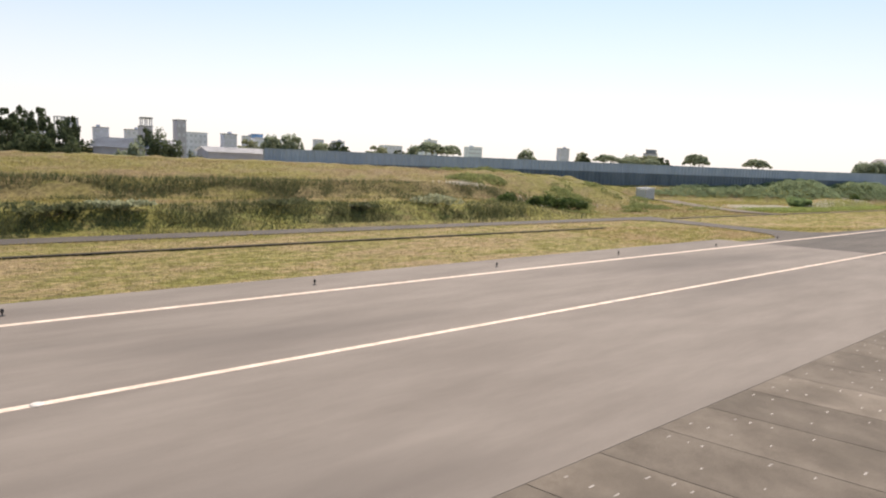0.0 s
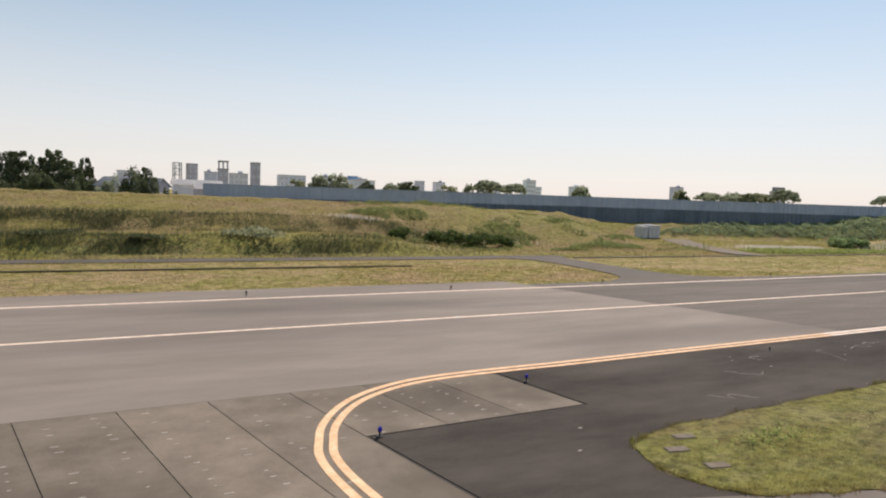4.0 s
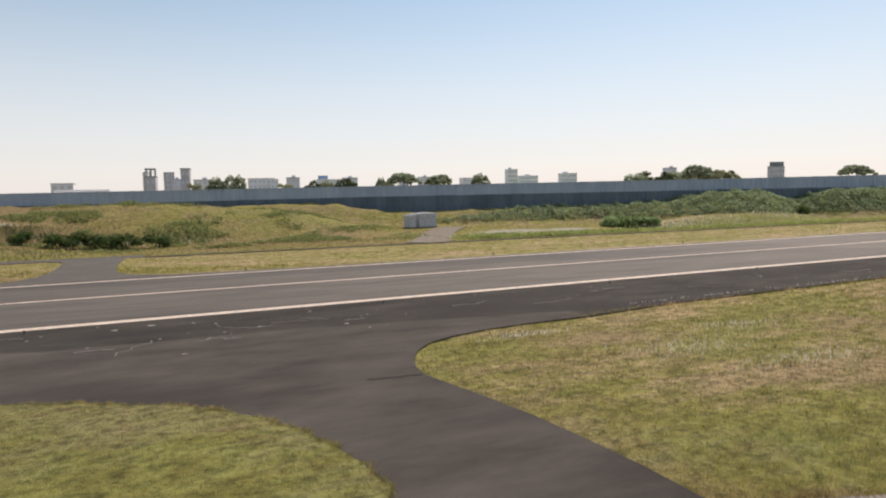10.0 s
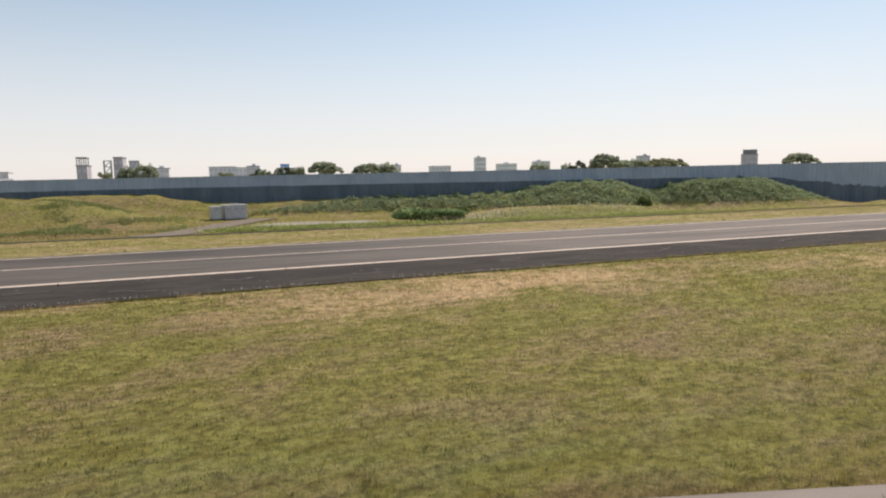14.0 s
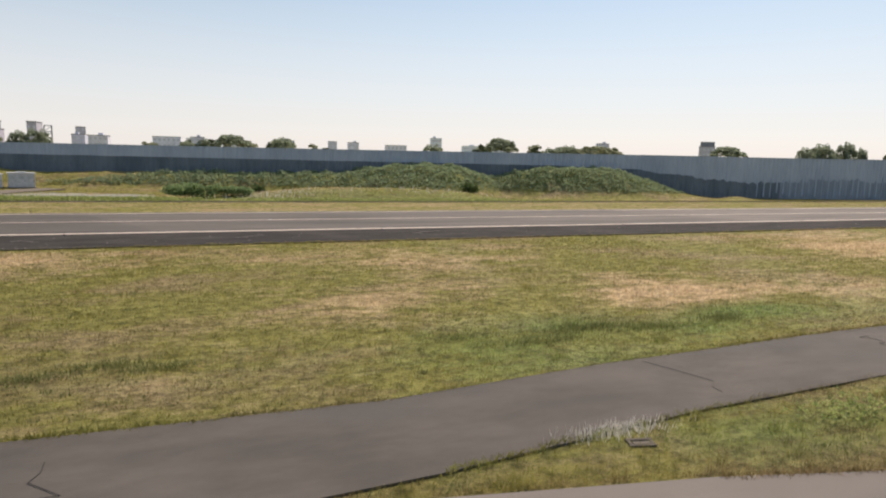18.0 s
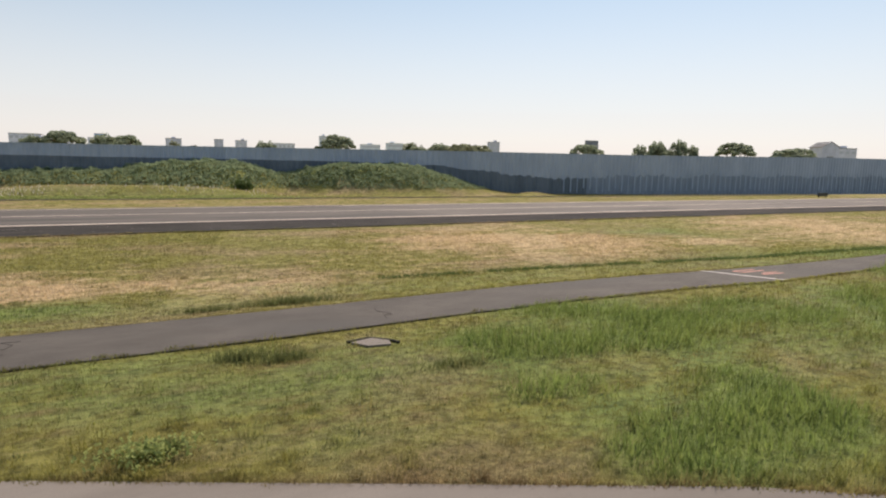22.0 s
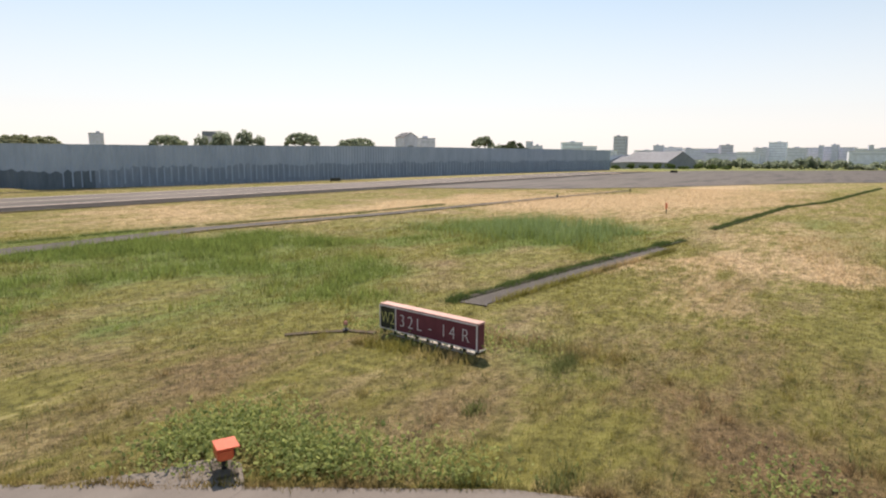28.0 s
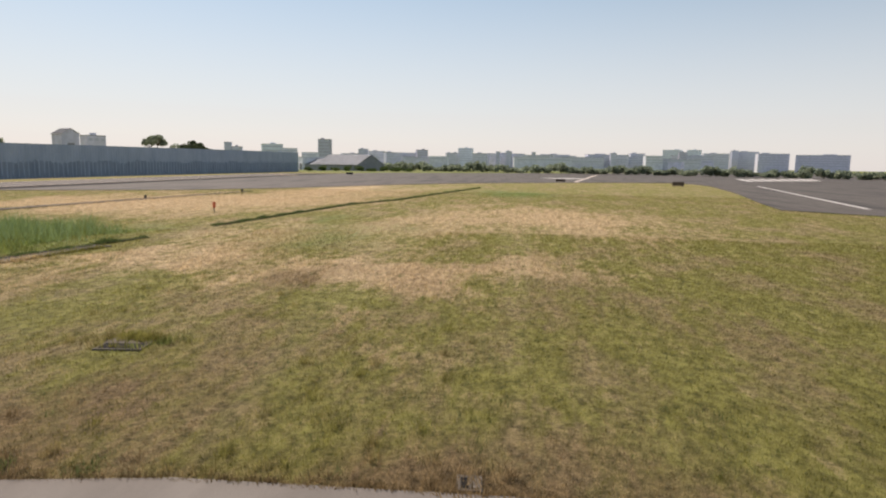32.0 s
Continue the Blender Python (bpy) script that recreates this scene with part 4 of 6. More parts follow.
strip_me = finish("stiffener", bm, FENCE_RIB)


def wall_top(x):
    return float(np.interp(x, [44, 110, 180, 240, 280, 350, 490, 560], [6.75, 7.15, 7.6, 8.2, 8.45, 9.5, 10.5, 10.7]))


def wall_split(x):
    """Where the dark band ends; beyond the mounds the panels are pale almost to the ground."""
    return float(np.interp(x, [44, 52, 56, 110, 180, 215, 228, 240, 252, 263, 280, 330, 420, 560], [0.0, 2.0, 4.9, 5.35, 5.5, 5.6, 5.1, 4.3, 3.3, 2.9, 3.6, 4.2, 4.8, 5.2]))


rnd = random.Random(8)
for (ax, ay), (bx, by) in zip(FENCE, FENCE[1:]):
    run = math.hypot(bx - ax, by - ay)
    n = max(1, round(run / PANEL_W))
    ang = math.atan2(by - ay, bx - ax)
    for i in range(n):
        s = (i + 0.5) / n
        x, y = ax + (bx - ax) * s, ay + (by - ay) * s
        g = float(land(x, y)) - 0.6
        top, split = wall_top(x), wall_split(x) + rnd.uniform(-.03, .03)
        stretch = run / n / PANEL_W
        if x > 222:
            bm = bmesh.new()
            cols = []
            for k in range(13):
                u = -PANEL_W / 2 + PANEL_W * k / 12
                wx = x + u * math.cos(ang)
                tall = max(0.3, wall_split(wx) - g + 0.9 * noise.noise((wx * 0.11, 2, 0)) + 0.8 * noise.noise((wx * 0.9, 5, 0)) * smooth01(wx, 225, 260))
                cols.append((bm.verts.new((u, (0, -.14, -.14, 0)[k % 4], 0)), bm.verts.new((u, (0, -.14, -.14, 0)[k % 4], float(tall)))))
            for a, b in zip(cols, cols[1:]):
                bm.faces.new((a[0], b[0], b[1], a[1]))
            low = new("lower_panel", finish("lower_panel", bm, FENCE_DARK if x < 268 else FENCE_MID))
            low.parent = screen
            low.matrix_local = pose(x + 0.04 * math.sin(ang), y - 0.04 * math.cos(ang), g, 0, 0, math.degrees(ang)) @ Matrix.Diagonal((stretch, 1, 1, 1))
            split = g
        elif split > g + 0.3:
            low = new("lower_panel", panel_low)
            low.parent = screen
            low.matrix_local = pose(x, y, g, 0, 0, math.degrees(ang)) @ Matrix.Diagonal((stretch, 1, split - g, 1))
        else:
            split = g
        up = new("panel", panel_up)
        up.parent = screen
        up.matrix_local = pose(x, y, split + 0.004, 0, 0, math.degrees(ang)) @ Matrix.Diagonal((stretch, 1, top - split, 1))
        if x > 262:
            for q in range(2):
                st = new("stiffener", strip_me)
                st.parent = screen
                lo = g + 0.7 + rnd.uniform(0, 1.3)
                at = (rnd.uniform(-.03, .03) + (q + 0.5) / 2 - 0.5) * run / n
                st.matrix_local = pose(x + at * math.cos(ang), y + at * math.sin(ang) - 0.12, lo, 0, 0, math.degrees(ang)) @ Matrix.Diagonal((rnd.uniform(0.8, 1.5), 1, wall_split(x) + rnd.uniform(-.1, 1.3) - lo, 1))
        rail = new("top_rail", cap_me)
        rail.parent = screen
        rail.matrix_local = pose(x, y, top, 0, 0, math.degrees(ang)) @ Matrix.Diagonal((stretch, 1, 1, 1))
        po = new("post", post_me)
        po.parent = screen
        po.matrix_local = pose(x - (bx - ax) / n / 2, y - (by - ay) / n / 2 + 0.25, g, 0, 0, math.degrees(ang)) @ Matrix.Diagonal((1, 1, top - g, 1))


# ---- trees ----
def leaf_cloud(rng, centres, radii, count, size):
    pick = rng.integers(0, len(centres), count)
    d = rng.normal(size=(count, 3))
    d /= np.linalg.norm(d, axis=1)[:, None]
    r = rng.uniform(0.45, 1.05, count) ** 0.6
    c = centres[pick] + d * (radii[pick] * r[:, None])
    a = rng.normal(size=(count, 3))
    a /= np.linalg.norm(a, axis=1)[:, None]
    b = np.cross(a, rng.normal(size=(count, 3)))
    b /= np.linalg.norm(b, axis=1)[:, None]
    s = size * rng.uniform(0.6, 1.4, count)[:, None]
    return np.stack([c - a * s - b * s * 0.5, c + a * s - b * s * 0.5, c + a * s + b * s * 0.5, c - a * s + b * s * 0.5], 1)


def tree_template(seed, umbrella, material, label, leaves=5200):
    """A tree of unit height and unit crown width: forked trunk with limbs, crown of small leaf clumps with gaps."""
    rng = np.random.default_rng(seed)
    root = thing("tree", label, "tree", pose(0, 0, -500))
    bm = bmesh.new()
    rod(bm, (0, 0, -0.03), (0.012, 0, 0.26), 0.032, 0.024, 7)
    base, wide, tall = (0.60, 0.50, 0.36) if umbrella else (0.32, 0.48, 0.68)
    forks = []
    for i in range(6):
        a = i * 1.05 + rng.uniform(-.3, .3)
        p = (wide * 0.42 * math.cos(a), wide * 0.42 * math.sin(a), base + rng.uniform(-.02, .10))
        rod(bm, (0.012, 0, rng.uniform(0.2, 0.26)), p, 0.017, 0.009, 5)
        forks.append(p)
    clumps = []
    count = 44 if umbrella else 58
    for i in range(count):
        a = i * 2.39996 + rng.uniform(-.35, .35)
        out = math.sqrt((i + 0.5) / count)
        dome = math.sqrt(max(0.0, 1 - out * out * 0.92))
        low = rng.uniform(0.55, 1.05) if umbrella else 1.05 - 0.85 * rng.random() ** 1.7
        p = (wide * out * 0.9 * math.cos(a), wide * out * 0.9 * math.sin(a), base + tall * dome * low * 0.9)
        k = rng.uniform(0.55, 1.2)
        clumps.append((p, (0.085 * k, 0.085 * k, (0.042 if umbrella else 0.07) * k)))
        if i % 2 == 0:
            f = min(forks, key=lambda q: math.dist(q, p))
            rod(bm, f, p, 0.008, 0.003, 4)
    part("trunk", bm, BARK, root)
    c, r = np.array([k[0] for k in clumps]), np.array([k[1] for k in clumps])
    crown = new("crown", cloud_mesh("crown", leaf_cloud(rng, c, r, leaves, 0.0185), 4, material))
    crown.parent = root
    return root


TREE_A = [tree_template(i, i % 2 == 1, (LEAF_OLIVE, LEAF_TREE, LEAF_DARK, LEAF_OLIVE, LEAF_TREE)[i], lab) for i, lab in enumerate((
    "broad olive-green tree beyond the screen wall", "umbrella-shaped dark tree beyond the screen wall", "full dark green tree beyond the screen wall",
    "flat-topped olive tree beyond the screen wall", "round dark green tree beyond the screen wall"))]
rnd = random.Random(12)


def plant(kind, x, y, width, height):
    g = float(land(x, y))
    t = copy_thing(TREE_A[kind], pose(x, y, g, 0, 0, rnd.uniform(0, 360)))
    t.scale = (width, width, (height - g) * 1.06)
    t["group"] = "trees beyond the wall"
    return t


for x, y, w, h in [(160, 201, 13.5, 13.9), (231.3, 127, 10.6, 13.4), (362.4, 91.8, 14.0, 15.1), (384.5, 85.5, 16.5, 13.9), (474.6, 78.2, 12.0, 17.4), (355, 159, 15.0, 15.3)]:
    plant(1, x, y, w, h)
for x, y, w, h in [(171.5, 160, 8.6, 11.9), (332, 99, 9.0, 14.2), (341, 98, 8.6, 15.1), (326, 101, 6.5, 13.0), (337, 104, 8.0, 14.4), (346.5, 97, 6.5, 13.4), (245, 169, 7.8, 11.4), (150.6, 200.5, 5.4, 11.8)]:
    plant(4, x, y, w, h)
for kind, x, y, w, h in [(4, 99.2, 201, 10.0, 13.0), (4, 93.2, 203.5, 8.6, 12.4), (0, 86.2, 206, 8.6, 10.6)]:
    plant(kind, x, y, w, h)
WEST = [
    (25.6, 151, 3.4, 11.4),
    (22.6, 147, 5.2, 10.4),
    (14, 150, 5.6, 12.0),
    (5, 152, 5.5, 12.2),
    (37, 140, 3.9, 9.7),
    (154, 264, 11.5, 12.6),
    (171, 256, 10.7, 12.2),
    (291, 194, 8.6, 12.8),
    (11, 155, 5.0, 12.0),
    (18, 160, 5.2, 13.1),
    (20, 152, 4.6, 12.7),
    (146, 299, 8.7, 12.8),
    (164, 295, 7.3, 13.2),
    (212, 134, 6.7, 10.7),
    (232, 142, 7.6, 11.1),
    (202, 271, 5.7, 12.9),
    (145, 264, 7.8, 12.1),
    (215, 299, 8.3, 11.1),
    (322, 216, 9.6, 14.1),
]
EAST = [
    (332, 209, 10.9, 14.7),
    (129, 284, 10.4, 11.6),
    (179, 213, 9.5, 13.5),
    (311, 242, 7.2, 13.6),
    (309, 209, 9.2, 14.5),
    (318, 203, 13.0, 14.7),
    (312, 244, 8.7, 15.7),
    (327, 237, 13.9, 15.2),
    (508, 77, 15.4, 14.9),
    (562, 115, 13.7, 15.2),
    (575, 111, 7.1, 16.7),
]
for i, (x, y, w, h) in enumerate(WEST):
    plant(2 if x < 45 else (0, 4, 2)[i % 3], x, y, w * 1.3, h)
for i, (x, y, w, h) in enumerate(EAST):
    plant((3, 0, 1, 2, 4)[i % 5], x, y, w * 1.3, h)
for t in TREE_A:
    for o in (*t.children, t):
        bpy.data.objects.remove(o)


# ---- far buildings ----
def gable_building(x, y, width, depth, eaves, ridge, yaw, wall, roof, label, name="hangar"):
    """A long low hall; its gable end faces -y."""
    root = thing(name, label, "building", pose(x, y, -0.8, 0, 0, yaw), "halls and houses beyond the field")
    bm = bmesh.new()
    prof = [(-width / 2, 0), (width / 2, 0), (width / 2, eaves), (0, ridge), (-width / 2, eaves)]
    a = [bm.verts.new((px, 0, pz)) for px, pz in prof]
    b = [bm.verts.new((px, depth, pz)) for px, pz in prof]
    bm.faces.new(a[::-1])
    bm.faces.new(b)
    for i in range(5):
        bm.faces.new((a[i], a[(i + 1) % 5], b[(i + 1) % 5], b[i]))
    bmesh.ops.recalc_face_normals(bm, faces=bm.faces)
    part("wall", bm, wall, root)
    for s in (-1, 1):
        bm = bmesh.new()
        r = [bm.verts.new(p) for p in ((s * (width / 2 + 0.6), -0.6, eaves - 0.15), (0, -0.6, ridge + 0.12), (0, depth + 0.6, ridge + 0.12), (s * (width / 2 + 0.6), depth + 0.6, eaves - 0.15))]
        f = bm.faces.new(r)
        bmesh.ops.solidify(bm, geom=[f], thickness=0.25)
        part("roof", bm, roof, root)
    bm = bmesh.new()
    box(bm, 0, -0.03, 0, width * 0.4, 0.1, eaves * 0.75)
    part("door", bm, ROOF_DARK, root)
    return root


rnd = random.Random(21)


def building(kind, x, y, width, height, yaw, banded=False):
    g = -0.8
    root = thing("building", {"low": "low plastered building, paled for the hazy distance", "block": "grey concrete apartment block, paled for the hazy distance", "wide": "long beige building, paled for the hazy distance",
                              "office": "white office block with window bands, paled for the hazy distance", "tower": "narrow brown-grey tower block, paled for the hazy distance", "blue": "narrow blue-clad building in the distance"}[kind],
                 "building", pose(x, y, g, 0, 0, yaw), "buildings of the far town")
    h = height - g
    depth = min(max(8.0, width * 0.8), 22)
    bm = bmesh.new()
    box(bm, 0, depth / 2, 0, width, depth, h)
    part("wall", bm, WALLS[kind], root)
    bm = bmesh.new()
    box(bm, 0, depth / 2, h, width + 0.4, depth + 0.4, 0.35)
    part("roof", bm, ROOF_PALE if kind in ("low", "office") else ROOF_DARK, root)
    if width > 7 and kind != "low":
        bm = bmesh.new()
        box(bm, width * rnd.uniform(-.25, .25), depth / 2, h + 0.35, width * 0.25, depth * 0.3, 1.3)
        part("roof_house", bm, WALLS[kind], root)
    storeys = max(1, int(h / 3.3))
    for s in range(storeys):
        z = 1.0 + s * h / storeys
        if z < (9 if banded else 5) and storeys > 2:
            continue
        if banded or kind in ("office", "blue"):
            bm = bmesh.new()
            box(bm, 0, -0.02, z, width * 0.92, 0.08, 1.3)
            part("window", bm, PANE, root)
        else:
            n = max(2, min(7, int(width / 2.6)))
            for i in range(n):
                bm = bmesh.new()
                box(bm, (i + 0.5) / n * width - width / 2, -0.02, z, width / n * 0.55, 0.08, 1.4)
                part("window", bm, PANE, root)
    return root


building("low", 36, 291, 8.4, 12.4, -0)
building("block", 84, 407, 7.4, 16.7, -4)
building("wide", 97, 385, 10.5, 15.9, -5)
building("low", 175, 385, 17.1, 15.5, -10)
building("low", 134, 403, 16.6, 17.0, -4)
building("block", 152, 390, 8.0, 17.0, -6)
building("blue", 173, 396, 5.6, 18.2, -7)
building("office", 400, 510, 18.0, 20.6, -16)
building("office", 382, 416, 13.0, 19.8, -18)
building("low", 151, 475, 9.3, 18.2, -0)
building("block", 255, 464, 6.3, 19.2, -6)
building("wide", 271, 460, 8.2, 18.8, -7)
building("low", 292, 413, 14.8, 16.6, -9)
building("block", 445, 367, 8.2, 22.2, -20)
building("block", 231, 542, 12.3, 20.7, -3)
building("wide", 527, 145, 10.2, 18.1, -28)
building("tower", 84.9, 270, 3.6, 17.9, -6)
# tower with open top frame
t = building("tower", 71.3, 268, 3.9, 14.5, -5)
for sx in (-1.7, 0, 1.7):
    for sy in (0.4, 4.5):
        bm = bmesh.new()
        rod(bm, (sx, sy, 15.3), (sx, sy, 18.6), 0.22)
        part("pillar", bm, WALLS["tower"], t)
bm = bmesh.new()
box(bm, 0, 2.5, 18.4, 4.1, 5.2, 0.5)
part("canopy", bm, ROOF_DARK, t)
building("office", 317, 396, 8.0, 22.3, -16)
t = building("tower", 496, 312, 9.0, 21.0, -28)
bm = bmesh.new()
box(bm, 0, 3, 22.2, 10, 0.5, 3.2)
part("billboard", bm, ROOF_DARK, t, "dark rooftop billboard")

building("block", 754, 178, 6.0, 22.1, -70, True)
building("wide", 758, 171, 8.8, 18.2, -71, True)
building("office", 752, 134, 18.3, 20.8, -63, True)
building("low", 758, 120, 13.6, 17.4, -57, True)
building("tower", 920, 140, 13.9, 31.7, -86, True)
building("low", 801, 117, 14.5, 14.5, -85, True)
building("low", 691, 68, 31.2, 9.2, -60, True)
building("wide", 1064, 148, 24.0, 17.6, -70, True)
building("block", 1068, 131, 13.1, 24.2, -82, True)
building("wide", 1121, 124, 23.5, 22.4, -83, True)
building("block", 1029, 79, 20.9, 19.3, -66, True)
building("wide", 1083, 62, 40.6, 20.0, -68, True)
building("tower", 1065, 46, 14.6, 24.0, -69, True)
building("low", 989, 14, 22.8, 14.6, -88, True)
building("wide", 1190, 19, 20.0, 22.5, -90, True)
building("office", 1192, -1, 22.1, 30.2, -91, True)
building("wide", 1140, 15, 13.4, 21.3, -72, True)
building("wide", 1144, -27, 22.7, 21.6, -100, True)
building("wide", 1176, -63, 55.6, 22.4, -102, True)
building("block", 1155, -54, 5.7, 24.8, -94, True)
building("block", 1156, -69, 7.5, 25.6, -103, True)
building("low", 896, -113, 62.2, 13.8, -87, True)
building("wide", 1096, -109, 39.4, 19.5, -105, True)
building("block", 1096, -106, 5.2, 23.7, -86, True)
building("wide", 1145, -140, 39.0, 21.3, -81, True)
building("wide", 1138, -213, 58.7, 22.2, -85, True)
building("block", 1127, -219, 8.1, 24.3, -86, True)
building("wide", 1182, -262, 21.9, 25.2, -88, True)
building("low", 1079, -266, 22.4, 20.6, -89, True)
building("office", 1367, -352, 31.2, 36.0, -109, True)
building("tower", 1169, -324, 11.1, 27.7, -98, True)
building("office", 1360, -386, 20.7, 36.2, -118, True)
building("low", 820, -234, 12.2, 10.7, -117, True)
building("low", 813, -261, 9.7, 13.1, -111, True)
building("wide", 1253, -395, 38.4, 28.2, -94, True)
building("wide", 1290, -448, 41.4, 32.6, -114, True)
building("block", 1284, -433, 10.4, 34.1, -102, True)
building("wide", 1228, -472, 43.7, 28.8, -98, True)
for fx, fy, fw, fh in ((1130, -176, 60, 18), (1160, -235, 50, 20), (1090, -300, 60, 17), (1230, -150, 50, 21), (1060, 95, 50, 15), (1000, 40, 40, 13), (1180, -340, 60, 23), (1200, -530, 70, 27)):
    building("wide", fx, fy, fw, fh, math.degrees(math.atan2(fy + 92, fx - 196)) - 90, True)
gable_building(633, 14, 26, 44, 5.0, 12.0, -33, ROOF_DARK, ROOF_HALL, "dark gabled hangar with a blue-grey roof beyond the wall")
gable_building(674, 47, 19, 40, 4.6, 9.0, -33, ROOF_DARK, ROOF_HALL, "smaller dark gabled hangar with a blue-grey roof")
gable_building(40, 140, 7.5, 12, 6.9, 8.6, 60, WALLS["tower"], ROOF_HALL, "grey house with a blue-grey roof behind bushes at the field's edge", "house")
gable_building(47, 200, 9, 13.5, 8.0, 9.4, -90, WALLS["low"], ROOF_PALE, "long pale house with a pale metal roof", "house")
gable_building(46.5, 135, 7, 14, 6.9, 7.7, -90, WALLS["tower"], ROOF_PALE, "long low grey house with a pale metal roof", "house")
gable_building(492, 134, 8.2, 12, 18.6, 21.2, -30, WALLS["block"], ROOF_DARK, "tall grey house with a hipped roof in the distance", "house")

building("tower", 78.9, 459, 6.0, 23.0, 8)


def lattice_tower(x, y, width, top):
    root = thing("lattice_tower", "thin grey steel lattice tower in the hazy distance", "tower", pose(x, y, -0.8, 0, 0, 12))
    w = width / 2
    for sx in (-w, w):
        for sy in (-w, w):
            bm = bmesh.new()
            box(bm, sx, sy, 0, 0.55, 0.55, top + 0.8)
            part("post", bm, POST_STEEL, root)
    for z in (top - 7.2, top - 3.4, top + 0.4):
        bm = bmesh.new()
        for v in (-w, w):
            box(bm, 0, v, z, width, 0.4, 0.4)
            box(bm, v, 0, z, 0.4, width, 0.4)
        part("cross_beam", bm, POST_STEEL, root)
    for z in (top - 7.0, top - 3.2):
        for v in (-w, w):
            bm = bmesh.new()
            rod(bm, (-w, v, z), (w, v, z + 3.6), 0.15, 0.15, 6)
            part("brace", bm, POST_STEEL, root)


lattice_tower(65.7, 422, 4.0, 22.1)

# ---- steel cabinets before the wall ----
def cabinet(x, y, w, d, h, doors, label):
    root = thing("cabinet", label, "cabinet", pose(x, y, float(land(x, y)) - 0.05, 0, 0, 12), "steel cabinets by the gravel drive")
    bm = bmesh.new()
    box(bm, 0, 0, 0, w + 0.3, d + 0.3, 0.18, 0.02)
    part("plinth", bm, CONCRETE, root, "concrete plinth")
    bm = bmesh.new()
    box(bm, 0, 0, 0.18, w, d, h, 0.03)
    part("body", bm, CABINET, root)
    bm = bmesh.new()
    box(bm, 0, 0, 0.18 + h, w + 0.3, d + 0.3, 0.12, 0.03)
    box(bm, 0, 0, 0.30 + h, w * 0.4, d * 0.4, 0.14, 0.02)
    part("roof", bm, ROOF_PALE, root)
    for i in range(doors):
        dw = w / doors
        bm = bmesh.new()
        box(bm, (i + 0.5) * dw - w / 2, -d / 2 - 0.025, 0.32, dw * 0.9, 0.05, h * 0.86, 0.012)
        door = part("door", bm, CABINET, root)
        bm = bmesh.new()
        rod(bm, ((i + 0.85) * dw - w / 2, -d / 2 - 0.08, 1.0), ((i + 0.85) * dw - w / 2, -d / 2 - 0.08, 1.3), 0.02)
        part("handle", bm, DARK_METAL, door, "dark metal handle")
        bm = bmesh.new()
        for k in range(5):
            box(bm, (i + 0.5) * dw - w / 2, -d / 2 - 0.06, 1.55 + k * 0.09, dw * 0.55, 0.03, 0.04)
        part("vent", bm, POST_STEEL, door)
    return root


cabinet(118.6, 76.5, 3.6, 2.6, 2.2, 3, "large pale grey steel equipment cabinet on a plinth")
cabinet(115.6, 75.2, 1.4, 1.8, 1.95, 1, "smaller grey steel equipment cabinet on a plinth")


# ---- taxiway edge lights ----
def edge_light(x, y, lens, label):
    root = thing("edge_light", label, "airfield light", pose(x, y, 0.03), "taxiway edge lights")
    bm = bmesh.new()
    rod(bm, (0, 0, 0), (0, 0, 0.035), 0.15, 0.14, 12)
    part("base_plate", bm, DARK_METAL, root)
    bm = bmesh.new()
    rod(bm, (0, 0, 0.035), (0, 0, 0.2), 0.035, 0.035, 10)
    part("stem", bm, DARK_METAL, root)
    bm = bmesh.new()
    rod(bm, (0, 0, 0.19), (0, 0, 0.25), 0.075, 0.095, 12)
    part("collar", bm, DARK_METAL, root)
    bm = bmesh.new()
    rod(bm, (0, 0, 0.25), (0, 0, 0.34), 0.09, 0.085, 12)
    bmesh.ops.create_uvsphere(bm, u_segments=12, v_segments=6, radius=0.086, matrix=Matrix.Translation((0, 0, 0.34)))
    part("lens", bm, lens, root)
    return root


blue = edge_light(37.1, 4.58, BLUE_LENS, "small taxiway edge light with a blue lens")
dark = edge_light(14.2, 27.2, DARK_METAL, "small dark taxiway edge light on the asphalt")
dark.scale = blue.scale = (0.62, 0.62, 0.62)
for x, y in [(2.2, 27.2), (26.0, 27.1), (37.9, 27.0), (50.7, 26.4), (64, 27.0), (84, 27.3), (106, 27.0), (129, 27.2), (151.4, 26.6), (176, 27.0), (202, 27.0),
             (55.8, 7.4), (72.6, 7.7), (89, 7.4), (104, 7.5), (117.3, 7.9), (134.7, 7.4), (158, 7.6), (183, 7.7), (208, 7.6)]:
    copy_thing(dark, pose(x, y, 0.03)).scale = (0.62, 0.62, 0.62) if y > 20 else (0.5, 0.5, 0.4)
copy_thing(blue, pose(43.3, 7.25, 0.03)).scale = (0.62, 0.62, 0.62)
# flat reflective studs on the middle line
bm = bmesh.new()
rod(bm, (0, 0, 0), (0, 0, 0.02), 0.16, 0.12, 12)
stud = mesh_thing("line_stud", bm, WHITE_PAINT, "flat white stud set in the taxiway line", "stud", "studs on the taxiway line")
stud.matrix_world = pose(24.3, LINE_MID, 0.04)
for x in (2, 46.5, 57, 84, 99, 123, 150, 185, 205):
    copy_thing(stud, pose(x, LINE_MID, 0.04))


